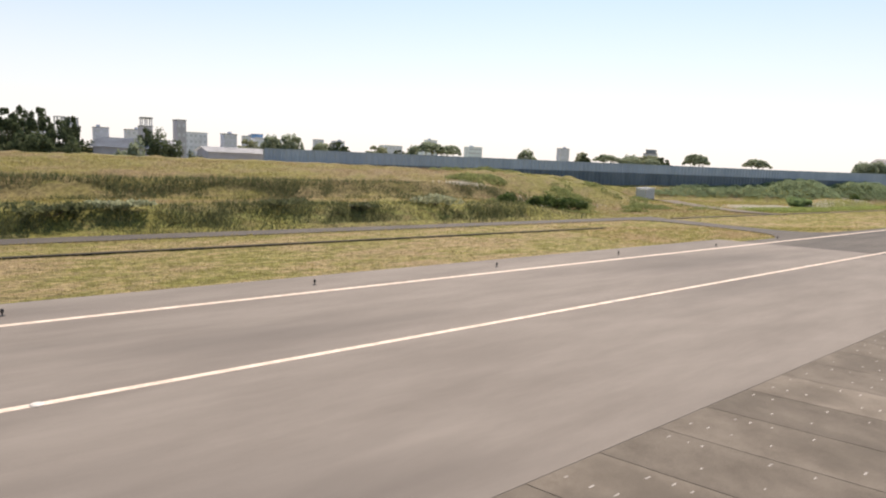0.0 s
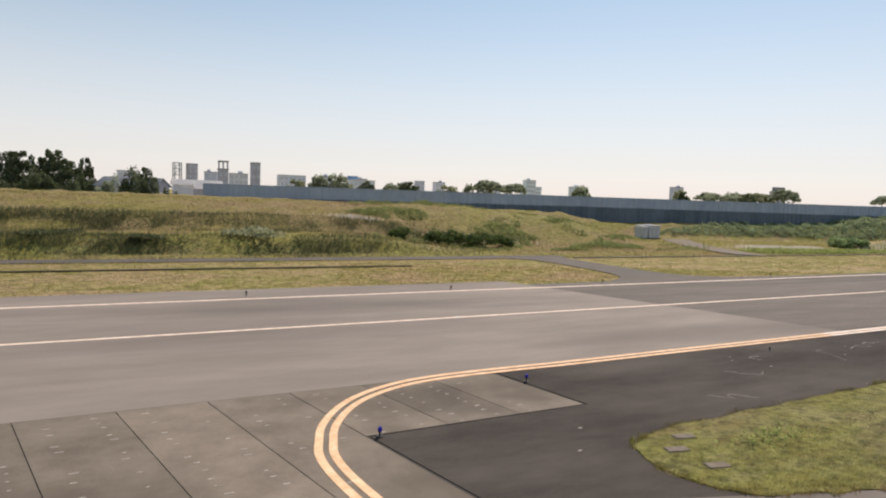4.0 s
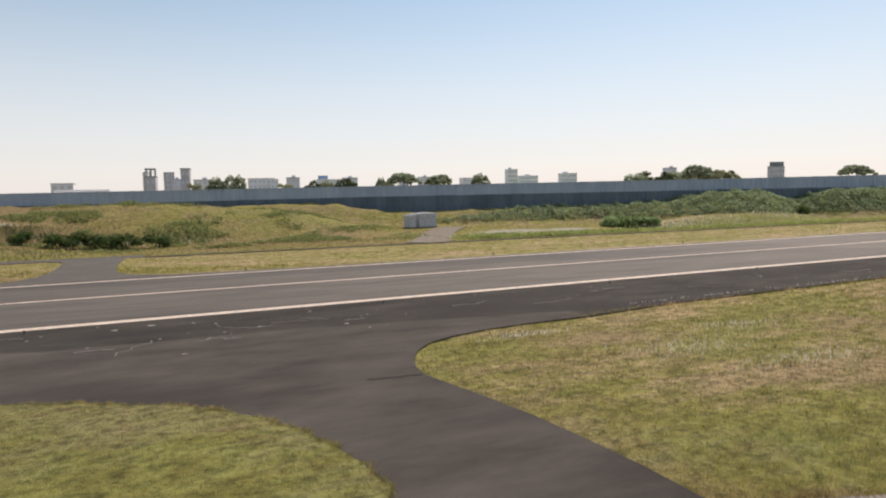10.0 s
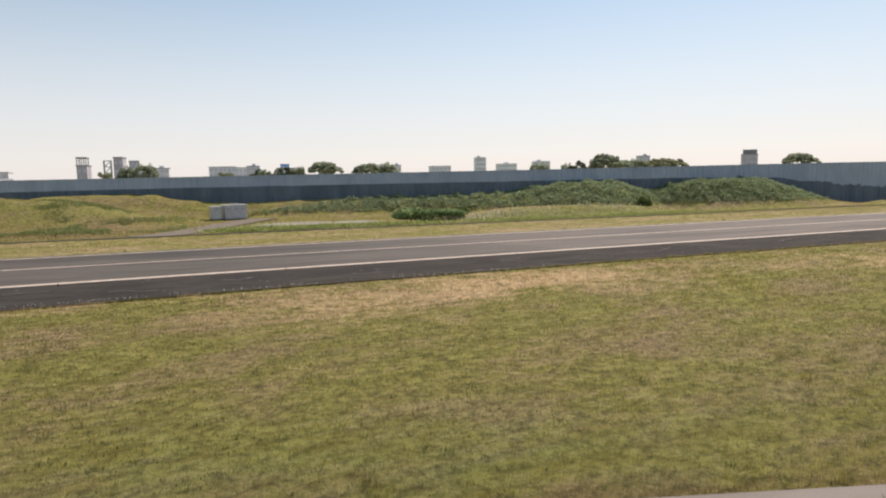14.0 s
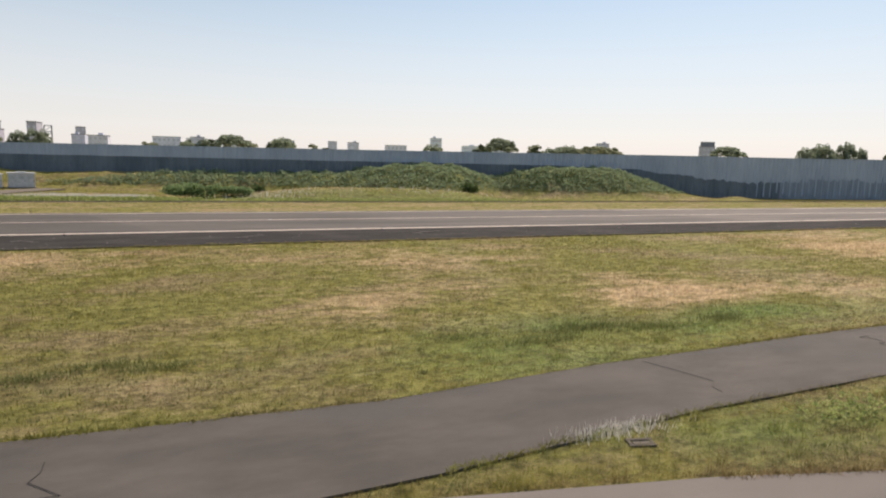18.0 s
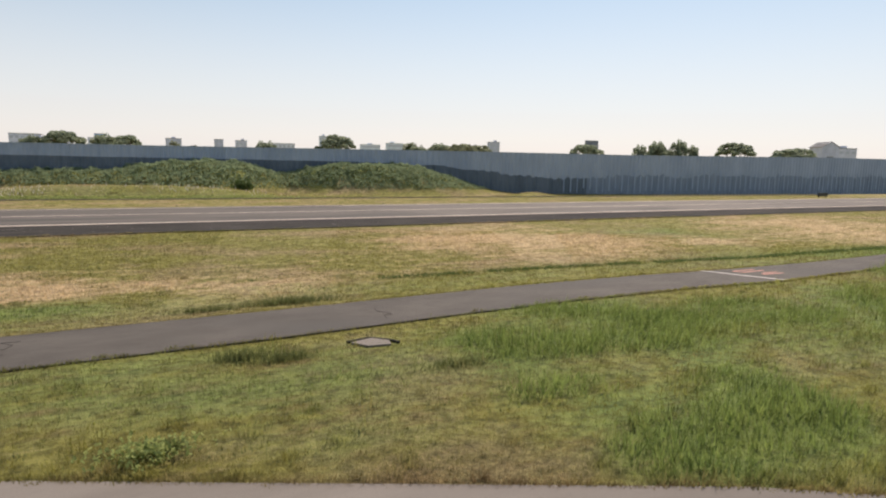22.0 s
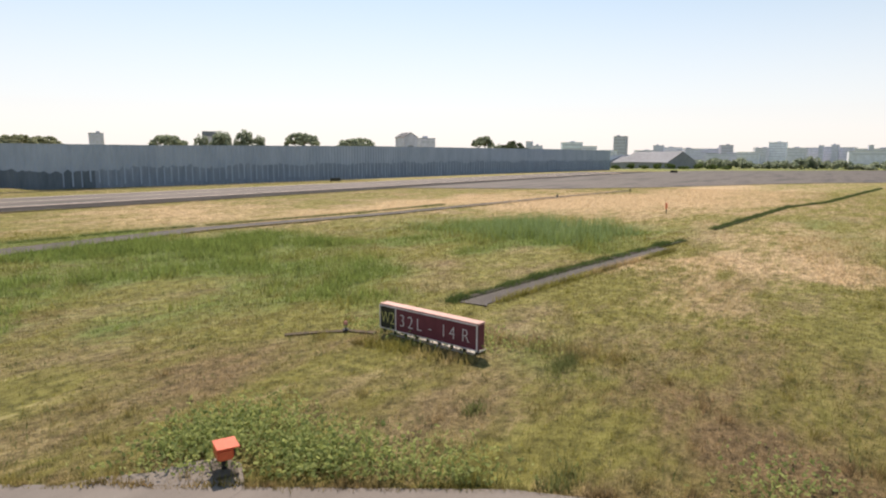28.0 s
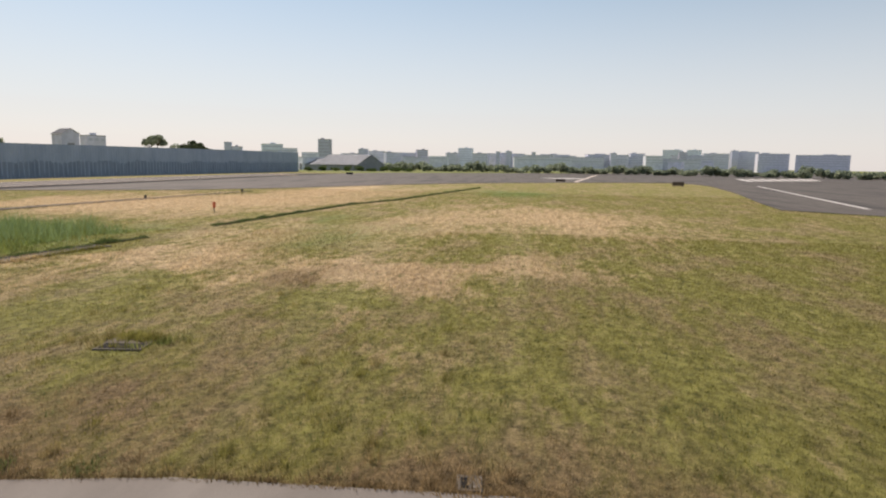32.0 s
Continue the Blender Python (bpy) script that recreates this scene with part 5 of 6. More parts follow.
# ---- mandatory sign W2 | 32L - 14R ----
def lettering(text, height, x, y, z, parent, material):
    cu = bpy.data.curves.new("lettering", "FONT")
    cu.body, cu.size, cu.extrude, cu.align_x = text, height / 0.72, 0.006, "LEFT"
    cu.offset = -0.014
    tmp = new("lettering", cu)
    dg = bpy.context.evaluated_depsgraph_get()
    me = bpy.data.meshes.new_from_object(tmp.evaluated_get(dg))
    bpy.data.objects.remove(tmp)
    me.materials.clear()
    me.materials.append(material)
    ob = new("lettering", me)
    ob.parent = parent
    ob.matrix_local = pose(x, y, z, 90, 0, 0)
    ob.scale = (0.68 if text == "W" else 0.9, 1, 1)
    return tagged(ob, ("yellow" if material is SIGN_YELLOW else "white") + " painted letter " + text)


SIGN_L = 4.16
sign = thing("runway_sign", "long red airfield sign with white letters beside the grass", "sign", pose(208.5, -62.55, 0, 0, 0, -98.8))
bm = bmesh.new()
box(bm, 0, 0.17, 0.20, SIGN_L, 0.34, 0.80, 0.02)
part("housing", bm, SIGN_RED, sign)
bm = bmesh.new()
box(bm, 0, 0.17, 1.0, SIGN_L + 0.04, 0.38, 0.05, 0.01)
part("top_cap", bm, SIGN_TOP, sign, "top cap painted pink as if sunlit")
bm = bmesh.new()
box(bm, -SIGN_L / 2 + 0.37, -0.012, 0.235, 0.70, 0.02, 0.73)
part("panel", bm, SIGN_BLACK, sign, "dark panel for the taxiway name")
bm = bmesh.new()
box(bm, 0.37, -0.012, 0.235, SIGN_L - 0.80, 0.02, 0.73)
part("panel", bm, SIGN_RED, sign, "crimson panel for the runway name")
bm = bmesh.new()
for x in (-SIGN_L / 2 + 0.01, -SIGN_L / 2 + 0.745, SIGN_L / 2 - 0.02):
    box(bm, x, -0.03, 0.21, 0.03, 0.03, 0.78)
for z in (0.205, 0.972):
    box(bm, 0, -0.03, z, SIGN_L, 0.03, 0.025)
part("frame", bm, SIGN_WHITE, sign, "thin white frame")
for ch, x in (("W", -2.02), ("2", -1.63), ("3", -1.17), ("2", -0.80), ("L", -0.41), ("-", 0.10), ("1", 0.62), ("4", 0.97), ("R", 1.46)):
    lettering(ch, 0.43, x, -0.030, 0.40, sign, SIGN_YELLOW if x < -1.3 else SIGN_WHITE)
bm = bmesh.new()
box(bm, 0, 0.48, -0.03, SIGN_L - 0.6, 0.75, 0.055, 0.02)
part("plinth", bm, PALE_STONE, sign, "pale concrete plinth")
for i in range(9):
    bm = bmesh.new()
    box(bm, -SIGN_L / 2 + 0.10 + i * (SIGN_L - 0.2) / 8, 0.10, 0.04, 0.07, 0.10, 0.17, 0.01)
    part("leg", bm, DARK_METAL, sign)


def far_sign(x, y, yaw, w, h, material, label):
    root = thing("airfield_sign", label, "sign", pose(x, y, 0, 0, 0, yaw), "distant airfield signs")
    bm = bmesh.new()
    box(bm, 0, 0, 0.3, w, 0.3, h - 0.3, 0.02)
    part("housing", bm, material, root)
    for s in (-0.4, 0.4):
        bm = bmesh.new()
        box(bm, s * w, 0, 0, 0.12, 0.12, 0.3)
        part("leg", bm, DARK_METAL, root)
    return root


far_sign(398, -139.5, -80, 3.6, 1.5, BROWN_BACK, "brown back of an airfield sign in the grass")
far_sign(424, -105.5, -80, 3.4, 1.2, BROWN_BACK, "brown airfield sign beside the runway")
far_sign(481, -13, -80, 3.0, 1.2, DARK_METAL, "small dark airfield sign beside the taxiway")
far_sign(310, 30.5, 0, 3.4, 1.1, SIGN_BLACK, "dark airfield sign beside the taxiway")


# ---- guard lights, markers ----
def guard_light(x, y, yaw):
    root = thing("guard_light", "orange box-shaped guard light on a short stand", "airfield light", pose(x, y, 0.03, 0, 0, yaw))
    bm = bmesh.new()
    box(bm, 0, 0, 0, 0.62, 0.42, 0.06, 0.015)
    part("base", bm, CONCRETE, root, "pale concrete base")
    bm = bmesh.new()
    rod(bm, (0, 0, 0.06), (0, 0, 0.32), 0.05, 0.05, 10)
    part("stand", bm, DARK_METAL, root)
    bm = bmesh.new()
    box(bm, 0, 0, 0.30, 0.46, 0.30, 0.22, 0.03)
    part("housing", bm, ORANGE, root)
    bm = bmesh.new()
    box(bm, 0, -0.05, 0.525, 0.50, 0.42, 0.025, 0.008)
    part("visor", bm, ORANGE, root)
    for s in (-0.11, 0.11):
        bm = bmesh.new()
        rod(bm, (s, -0.145, 0.41), (s, -0.18, 0.41), 0.08, 0.08, 14)
        part("lamp", bm, DARK_METAL, root)
    return root


guard_light(199.5, -63.9, 62)
bm = bmesh.new()
slab(bm, [(196.8, -62.2), (197.4, -61.7), (198.2, -62.2), (198.7, -62.75), (199.3, -63.0), (199.75, -63.3), (199.9, -63.9), (199.6, -64.3), (199.3, -64.7), (198.2, -64.9)], 0.032, 0.08)
bm.normal_update()
bmesh.ops.triangulate(bm, faces=[f for f in bm.faces if len(f.verts) > 4])
bmesh.ops.recalc_face_normals(bm, faces=bm.faces)
mesh_thing("light_pad", bm, PALE_ASPHALT, "pale asphalt pad under the guard light", "pavement", kind="structure")
small = edge_light(208.4, -59.3, RED_PAINT, "small faded red marker light in the grass")
small.scale = (0.8, 0.8, 0.75)
bm = bmesh.new()
ribbon(bm, [(208.75, -60.3), (208.5, -59.4), (207.9, -58.75), (207.3, -58.2), (206.9, -57.9)], 0.12, -0.12, 0.004, 0.1)
mesh_thing("dirt_track", bm, TRACK_EARTH, "narrow bare dirt track through the grass", "path", kind="structure")


def marker_post(x, y, material, label, h=0.75):
    root = thing("marker_post", label, "marker", pose(x, y, float(land(x, y))), "marker posts in the field")
    bm = bmesh.new()
    rod(bm, (0, 0, 0), (0, 0, h * 0.6), 0.05, 0.05, 8)
    part("post", bm, DARK_METAL, root)
    bm = bmesh.new()
    box(bm, 0, 0, h * 0.5, 0.55, 0.12, h * 0.6, 0.03)
    part("plate", bm, material, root)
    return root


marker_post(263.6, -57.8, ORANGE, "orange marker plate on a short post", 1.1)
marker_post(282.0, -37.9, DARK_METAL, "dark marker plate on a short post", 0.6)
marker_post(303.0, -43.0, DARK_METAL, "dark marker plate on a short post", 0.8)


# ---- drains, culverts, covers ----
def drain_cover(x, y, w, d, yaw, label):
    """A sunken pit: concrete walls, a dark plate for its shaded mouth at the back, a tilted lid in front."""
    root = thing("drain_cover", label, "drain cover", pose(x, y, 0, 0, 0, yaw), "drain covers in the grass")
    bm = bmesh.new()
    for sx, sy, bw, bd, top in ((0, d / 2, w + .1, .08, 0.05), (0, -d / 2, w + .1, .08, 0.015), (w / 2, 0, .08, d - .08, 0.03), (-w / 2, 0, .08, d - .08, 0.03)):
        box(bm, sx, sy, -0.12, bw, bd, 0.12 + top * 0.35, 0.006)
    part("frame", bm, CONCRETE, root, "worn concrete frame")
    bm = bmesh.new()
    box(bm, 0, -d * .20, -0.035, w - .1, d * .48, 0.05, 0.008)
    bmesh.ops.rotate(bm, cent=(0, -d * .2, -0.01), matrix=Matrix.Rotation(radians(-1.2), 3, "X"), verts=bm.verts)
    part("lid", bm, GRAVEL, root, "earth-stained concrete lid")
    # no hole here: the mouth's shade is this near-black plate
    bm = bmesh.new()
    box(bm, 0, d * .25, -0.05, w - .1, d * .42, 0.06)
    part("gap", bm, GAP, root, "dark plate for the pit's shaded mouth")
    return root


drain_cover(207.2, -91.5, 0.5, 0.4, 5, "small square drain cover in the grass")
drain_cover(214.5, -79.8, 1.4, 1.4, 98, "sunken rectangular drain cover with a pale edge")
drain_cover(151.5, -33.1, 0.5, 0.26, -15, "small slotted drain cover in the grass")
for cx, cy in ((44.3, 1.65), (43.45, 1.1), (43.6, 0.05)):
    bm = bmesh.new()
    box(bm, 0, 0, -0.04, 0.62, 0.3, 0.085, 0.02)
    ob = mesh_thing("cover_slab", bm, GRAVEL, "grey concrete cover slab lying in the grass", "slab", "cover slabs by the asphalt")
    ob.matrix_world = pose(cx, cy, 0.03, 1, 1, -12)
bm = bmesh.new()
slab(bm, [(174.62, -33.08), (175.0, -33.66), (175.75, -33.76), (175.86, -33.34), (175.42, -32.86)], 0.025, 0.12)
bmesh.ops.recalc_face_normals(bm, faces=bm.faces)
mesh_thing("culvert_slab", bm, PALE_ASPHALT, "broken pale concrete slab at the road's edge", "slab")
# dark ribbon along the slab's back edge
bm = bmesh.new()
ribbon(bm, [(174.55, -32.92), (175.4, -32.76), (175.98, -33.3), (176.1, -33.62)], 0.05, -0.05, 0.03, 0.2)
mesh_thing("culvert_ditch", bm, DITCH_DARK, "dark narrow edge line behind a concrete slab", "ditch", kind="structure")
bm = bmesh.new()
rnd = random.Random(14)
dx = [214.3 + 0.35 * i for i in range(62)]
dy = [float(np.interp(x, [p[0] for p in DITCH[:3]], [p[1] for p in DITCH[:3]])) for x in dx]
slab(bm, [(x, y - 1.25 + rnd.uniform(-.16, .12)) for x, y in zip(dx, dy)] + [(x, y - 0.05 + rnd.uniform(-.08, .08)) for x, y in zip(dx[::-1], dy[::-1])], 0.012, 0.1)
bm.normal_update()
bmesh.ops.triangulate(bm, faces=[f for f in bm.faces if len(f.verts) > 4])
bmesh.ops.recalc_face_normals(bm, faces=bm.faces)
mesh_thing("drain_path", bm, ROAD_ASPHALT, "narrow grey paved strip along the ditch", "path", kind="structure")
# the ditch's shaded wall, painted as dark strips lying on the ground
bm = bmesh.new()
for a, b in ((DITCH[:4], 0), (DITCH[4:], 1)):
    ribbon(bm, a, 0.26 - 0.12 * b, -0.08, 0.045, 0.2)
mesh_thing("ditch", bm, DITCH_DARK, "drainage ditch across the field, its shaded wall a dark strip", "ditch", kind="structure")

# debris, cracks and pale stones on the dark shoulder
rnd = random.Random(31)
bm = bmesh.new()


def crack(bm, x, y, ang, length, w, z):
    p = Vector((x, y))
    pts = [p.copy()]
    for _ in range(int(length / 0.35)):
        turn = ang + rnd.choice((-1.2, -.4, 0, 0, .4, 1.1))
        p = p + Vector((math.cos(turn), math.sin(turn))) * rnd.uniform(.2, .55)
        pts.append(p.copy())
    if len(pts) > 2:
        ribbon(bm, [tuple(q) for q in pts], w, -w, z, 0.01)


for x, y, a, l in [(80.5, 5.8, -.4, 3.5), (82.8, 5.0, 0.1, 3.0), (84.2, 5.5, -.8, 2.0), (77.8, 3.7, 3.6, 2.6), (76.5, 2.7, 2.8, 1.2), (81.2, 2.5, 3.1, 2.4), (84.9, 7.7, -.8, 1.4), (86, 4, .2, 1.2),
                   (60, 6.5, .3, 3), (63, 5.0, -.3, 2.5), (66, 6, .6, 2.2), (57.5, 5.2, 1.2, 1.8), (69, 4.6, 0.1, 3), (71.5, 6.6, -.2, 2), (92, 5, .1, 3), (96, 3.5, .4, 2.5), (101, 5.6, -.2, 3), (107, 4, .1, 2.6),
                   (48, 4.0, .3, 2.4), (51, 5.8, -.5, 2.0), (54, 6.5, .9, 1.5), (113, 5.4, 0, 3), (121, 4.3, .2, 3), (132, 5.0, -.1, 2.6), (146, 4.6, .2, 3), (160, 5.5, 0, 3)]:
    crack(bm, x, y, a, l, rnd.uniform(0.008, 0.018), 0.030)
tagged(new("pale_cracks", finish("pale_cracks", bm, CRACK_PALE)), "pale weathered cracks in dark asphalt", "cracks", kind="stuff")
bm = bmesh.new()
for x, y, a, l in [(153.5, -37.0, -1.4, 3.0), (156.6, -38.0, -1.6, 3.0), (160, -39.0, -1.2, 2.5), (146.5, -34.5, -1.5, 2), (62, -9, -1.3, 3), (169, -43, -1.2, 3), (178, -48.5, -1, 3), (134.5, -30.0, 1.0, 2.5),
                   (140, -31.5, 1.2, 2.0), (155.6, -31.4, 1.9, 2.8), (165, -30.2, 1.2, 2.4), (177, -30.6, 1.4, 2)]:
    crack(bm, x, y, a, l, rnd.uniform(0.005, 0.010), 0.036)
ribbon(bm, [(158.30, -37.35), (158.44, -37.10), (158.49, -36.87), (158.61, -36.71), (158.74, -36.52)], 0.012, -0.012, 0.034, 0.02)
ribbon(bm, [(160.60, -38.3), (160.73, -37.97), (160.80, -37.71), (161.07, -37.38)], 0.012, -0.012, 0.034, 0.02)
tagged(new("dark_cracks", finish("dark_cracks", bm, JOINT)), "thin dark cracks across pale asphalt", "cracks", kind="stuff")
bm = bmesh.new()
for x, y, r in [(76.2, 6.6, .22), (77.7, 7.0, .26), (79.5, 6.7, .16), (82.2, 4.4, .15), (79.0, 0.6, .16), (85.9, 3.2, .16), (42.2, 3.2, .10), (41.2, 2.0, .09), (62, 4.2, .12), (73, 6.0, .1), (75.5, 3.4, .12)] + \
        [(rnd.uniform(50, 215), rnd.uniform(1.6, 8.0), rnd.uniform(.04, .11)) for _ in range(130)]:
    q = bmesh.ops.create_icosphere(bm, subdivisions=1, radius=r * 0.5, matrix=Matrix.Translation((x, y, 0.03)) @ Matrix.Diagonal((1.5, 0.8, 0.22, 1)))
tagged(new("stone_chips", finish("stone_chips", bm, CRACK_PALE)), "pale stone chips scattered on dark asphalt", "stones", kind="stuff")


# ---- shrubs ----
def shrub(x, y, w, d, h, seed, material, label, leaves=900, name="shrub", size=0.14):
    rng = np.random.default_rng(seed)
    g = float(land(x, y))
    root = thing(name, label, "shrub", pose(x, y, g), "shrubs and thickets on the banks")
    bm = bmesh.new()
    for i in range(6):
        a = i * 1.1
        rod(bm, (0.1 * math.cos(a), 0.1 * math.sin(a), -0.1), (w * .3 * math.cos(a), d * .3 * math.sin(a), h * .6), 0.04, 0.012, 5)
    part("stems", bm, BARK, root)
    c = np.stack([rng.uniform(-w / 2, w / 2, 9) * .75, rng.uniform(-d / 2, d / 2, 9) * .75, h * rng.uniform(.3, .72, 9)], -1)
    r = np.stack([np.full(9, w * .24), np.full(9, d * .24), np.full(9, h * .32)], -1) * rng.uniform(.7, 1.2, (9, 1))
    f = new("foliage", cloud_mesh("foliage", leaf_cloud(rng, c, r, leaves, size), 4, material))
    f.parent = root
    return root


shrub(189.9, 59.8, 3.5, 2.6, 2.2, 1, LEAF_SHRUB, "round dark green shrub at the foot of the mounds")
shrub(153.8, 60.5, 2.0, 1.8, 1.5, 2, LEAF_SHRUB, "small dark green shrub before the mounds", 500)
shrub(143.6, 56.0, 7.4, 3.0, 2.2, 3, LEAF_REED, "broad soft green thicket before the wall", 2600)
shrub(148.8, 56.4, 6.2, 2.8, 1.7, 4, LEAF_REED, "broad soft green thicket before the wall", 1900)
for i, (x, y, w, h) in enumerate([(70, 60.0, 4.5, 2.3), (73.5, 60.5, 4.0, 2.0), (66.8, 60.4, 3.6, 1.7), (77.0, 61.5, 3.0, 1.5), (62, 62, 3.4, 1.4)]):
    shrub(x, y, w, 2.6, h, 10 + i, LEAF_SHRUB, "dark green thicket on the bank", 900)
for i in range(7):
    x = -14 + i * 9.6 + 2.5 * math.sin(i * 3.7)
    shrub(x, 54.0 + 0.9 * math.sin(i * 2.1), 5.2, 3.0, 0.75 + 0.3 * math.sin(i * 1.3), 40 + i, LEAF_BANK if i % 3 else LEAF_OLIVE, "low dark thicket along the perimeter road", 520)
for i in range(8):
    x, y, h = 0 + i * 3.6, 142 + 2 * math.sin(i * 2), 8.4 + 1.2 * math.sin(i * 1.7)
    shrub(x, y, 5.5, 4, h, 120 + i, LEAF_DARK, "tall dark hedge bush beyond the bank", 2800, size=0.21)
for i, (x, y, w, h) in enumerate([(33.9, 122, 4.6, 10.4), (30.6, 123, 3.8, 8.2), (36.8, 124, 3.6, 8.6), (28.4, 125, 3.2, 6.6), (41, 123, 3.5, 6.6)]):
    shrub(x, y, w, 4, h, 140 + i, LEAF_TREE if i % 2 else LEAF_DARK, "tall green garden bush before the houses", 1900, size=0.2)

for i in range(58):
    b = 8 - i * 6.1
    a = 676 - 30 * ((b + 90) / 170) ** 2 + 6 * math.sin(i * 2.3)
    shrub(a, b, 13, 9, 5.6 + 1.2 * math.sin(i * 1.9) + 1.5 * math.sin(i * 0.7), 200 + i, LEAF_TREE, "low dark green tree thicket beyond the runway", 700, "thicket", 0.6)
for i in range(9):
    shrub(603 + i * 2.4, 48 - i * 7.8, 9, 6, 3.0 + 0.8 * math.sin(i * 2.2), 290 + i, LEAF_SHRUB, "low thicket before the hangars", 500, "thicket", 0.4)
# soft green weeds in patches over the grassy mound, one mass
rng = np.random.default_rng(74)
n = 150000
mx, my = rng.uniform(58, 114, n), rng.uniform(56, 79, n)
patch = np.array([noise.noise((a * .13, b * .22, 11)) + 0.45 * noise.noise((a * .5, b * .6, 2)) for a, b in zip(mx, my)])
keep = rng.uniform(0, 1, n) < np.clip(1.7 * patch - 0.02, 0, 0.6) * (1 - smooth01(mx, 100, 114)) * ~paved(mx, my)
mx, my, patch = mx[keep], my[keep], patch[keep]
c = np.stack([mx, my, land(mx, my) + np.clip(patch, 0.05, 0.7) * rng.uniform(0, 0.9, len(mx))], -1)
tagged(new("mound_weeds", cloud_mesh("mound_weeds", leaf_cloud(rng, c, np.full((len(c), 3), 0.1), len(c), 0.1), 4, LEAF_CLOVER)), "soft green weeds in patches on the grassy mound", "undergrowth", kind="stuff")
# creeping growth over the mounds, one mass
rng = np.random.default_rng(77)
n = 230000
mx, my = rng.uniform(118, 262, n), rng.uniform(52, 80, n)
mz = land(mx, my)
keep = (mz > 0.55) & (my > np.where(mx > 200, 56.5, 62)) & (my < fence_y(mx) - 0.6) & (rng.uniform(0, 1, n) < np.clip(mz / 1.3, 0.25, 1))
mx, my, mz = mx[keep], my[keep], mz[keep]
lump = np.array([noise.noise((a * .38, b * .38, 0)) + 0.5 * noise.noise((a * 1.1, b * 1.1, 5)) for a, b in zip(mx, my)])
c = np.stack([mx, my, mz + 0.04 + np.clip(lump + 0.15, 0, 1) * rng.uniform(0.3, 1.0, len(mx))], -1)
tagged(new("mound_growth", cloud_mesh("mound_growth", leaf_cloud(rng, c, np.full((len(c), 3), 0.12), len(c), 0.12), 4, LEAF_MOUND)), "dense dark green creepers over the mounds", "undergrowth", kind="stuff")


# ---- grass blades ----
def blades(name, x, y, height, width, label, material=BLADE, lean=0.5, z=None, seed=5):
    rng = np.random.default_rng(seed)
    n = len(x)
    g = land(x, y) if z is None else z
    a = rng.uniform(0, 2 * math.pi, n)
    dx, dy = np.cos(a), np.sin(a)
    h = height * rng.uniform(0.5, 1.25, n)
    w = width * rng.uniform(0.7, 1.3, n)
    tilt = rng.uniform(0, 2 * math.pi, n)
    off = h * rng.uniform(0, lean, n)
    v = np.zeros((n, 3, 3))
    v[:, 0] = np.stack([x - dx * w, y - dy * w, g - 0.03], -1)
    v[:, 1] = np.stack([x + dx * w, y + dy * w, g - 0.03], -1)
    v[:, 2] = np.stack([x + np.cos(tilt) * off, y + np.sin(tilt) * off, g + h], -1)
    return tagged(new(name, cloud_mesh(name, v, 3, material, zones(x, y) if material is BLADE else None)), label, "grass", kind="stuff")


def scatter(seed, n, x0, x1, y0, y1):
    rng = np.random.default_rng(seed)
    x, y = rng.uniform(x0, x1, n), rng.uniform(y0, y1, n)
    k = ~paved(x, y)
    return x[k], y[k], rng


# turf close to the plane: a band along the own taxiway
rng = np.random.default_rng(3)
n = 620000
s = rng.uniform(0, 1, n)
seg = np.searchsorted(np.cumsum([0] + [(b - a).length for a, b in zip(EDGE[2:], EDGE[3:])]) / sum((b - a).length for a, b in zip(EDGE[2:], EDGE[3:])), s) - 1
seg = np.clip(seg, 0, len(EDGE) - 4) + 2
ex = EDGE_A[seg] + (EDGE_A[seg + 1] - EDGE_A[seg]) * rng.uniform(0, 1, n)[:, None]
dd = EDGE_A[seg + 1] - EDGE_A[seg]
dd /= np.linalg.norm(dd, axis=1)[:, None]
out = 0.12 + 44 * rng.uniform(0, 1, n) ** 2.2
x, y = ex[:, 0] - dd[:, 1] * out, ex[:, 1] + dd[:, 0] * out
ok = ~paved(x, y) & (out < 45)
x, y, out = x[ok], y[ok], out[ok]
zz = zones(x, y)
hh = 0.05 + 0.05 * zz[:, 1] + 0.15 * np.clip(zz[:, 1] - 0.55, 0, 1) + 0.02 * zz[:, 0]
blades("mown_turf", x, y, hh, 0.006 + out * 0.0006, "short mown grass blades beside the taxiway", z=np.where(inside(ISLAND_POLY, x, y), 0.05, 0.0), seed=6)
# the field further out
x, y, rng = scatter(9, 420000, 86, 330, -100, 1)
x2, y2, rng = scatter(19, 130000, 198, 330, -150, -100)
x, y = np.concatenate([x, x2]), np.concatenate([y, y2])
zz = zones(x, y)
clump = np.array([noise.noise((a * .45, b * .6, 7)) for a, b in zip(x, y)])
blades("field_grass", x, y, (0.06 + 0.06 * zz[:, 0] + 0.22 * np.clip(zz[:, 1] - 0.5, 0, 1)) * 0.75 * (1 + 0.4 * np.clip(clump, -.6, 1)), np.full(len(x), 0.022), "dry and green field grass", seed=10)
# rough growth on the terraced bank, one mass; its dark bands also paint slope shade
rng = np.random.default_rng(71)
n = 300000
x, y = rng.uniform(-40, 92, n), rng.uniform(50, 70, n)
band = np.maximum(np.exp(-((y - 52.9) / 1.9) ** 2) * np.clip((70 - x) / 30, 0, 1), 0.8 * np.exp(-((y - 64.0) / 1.8) ** 2) * np.clip((88 - x) / 30, 0, 1))
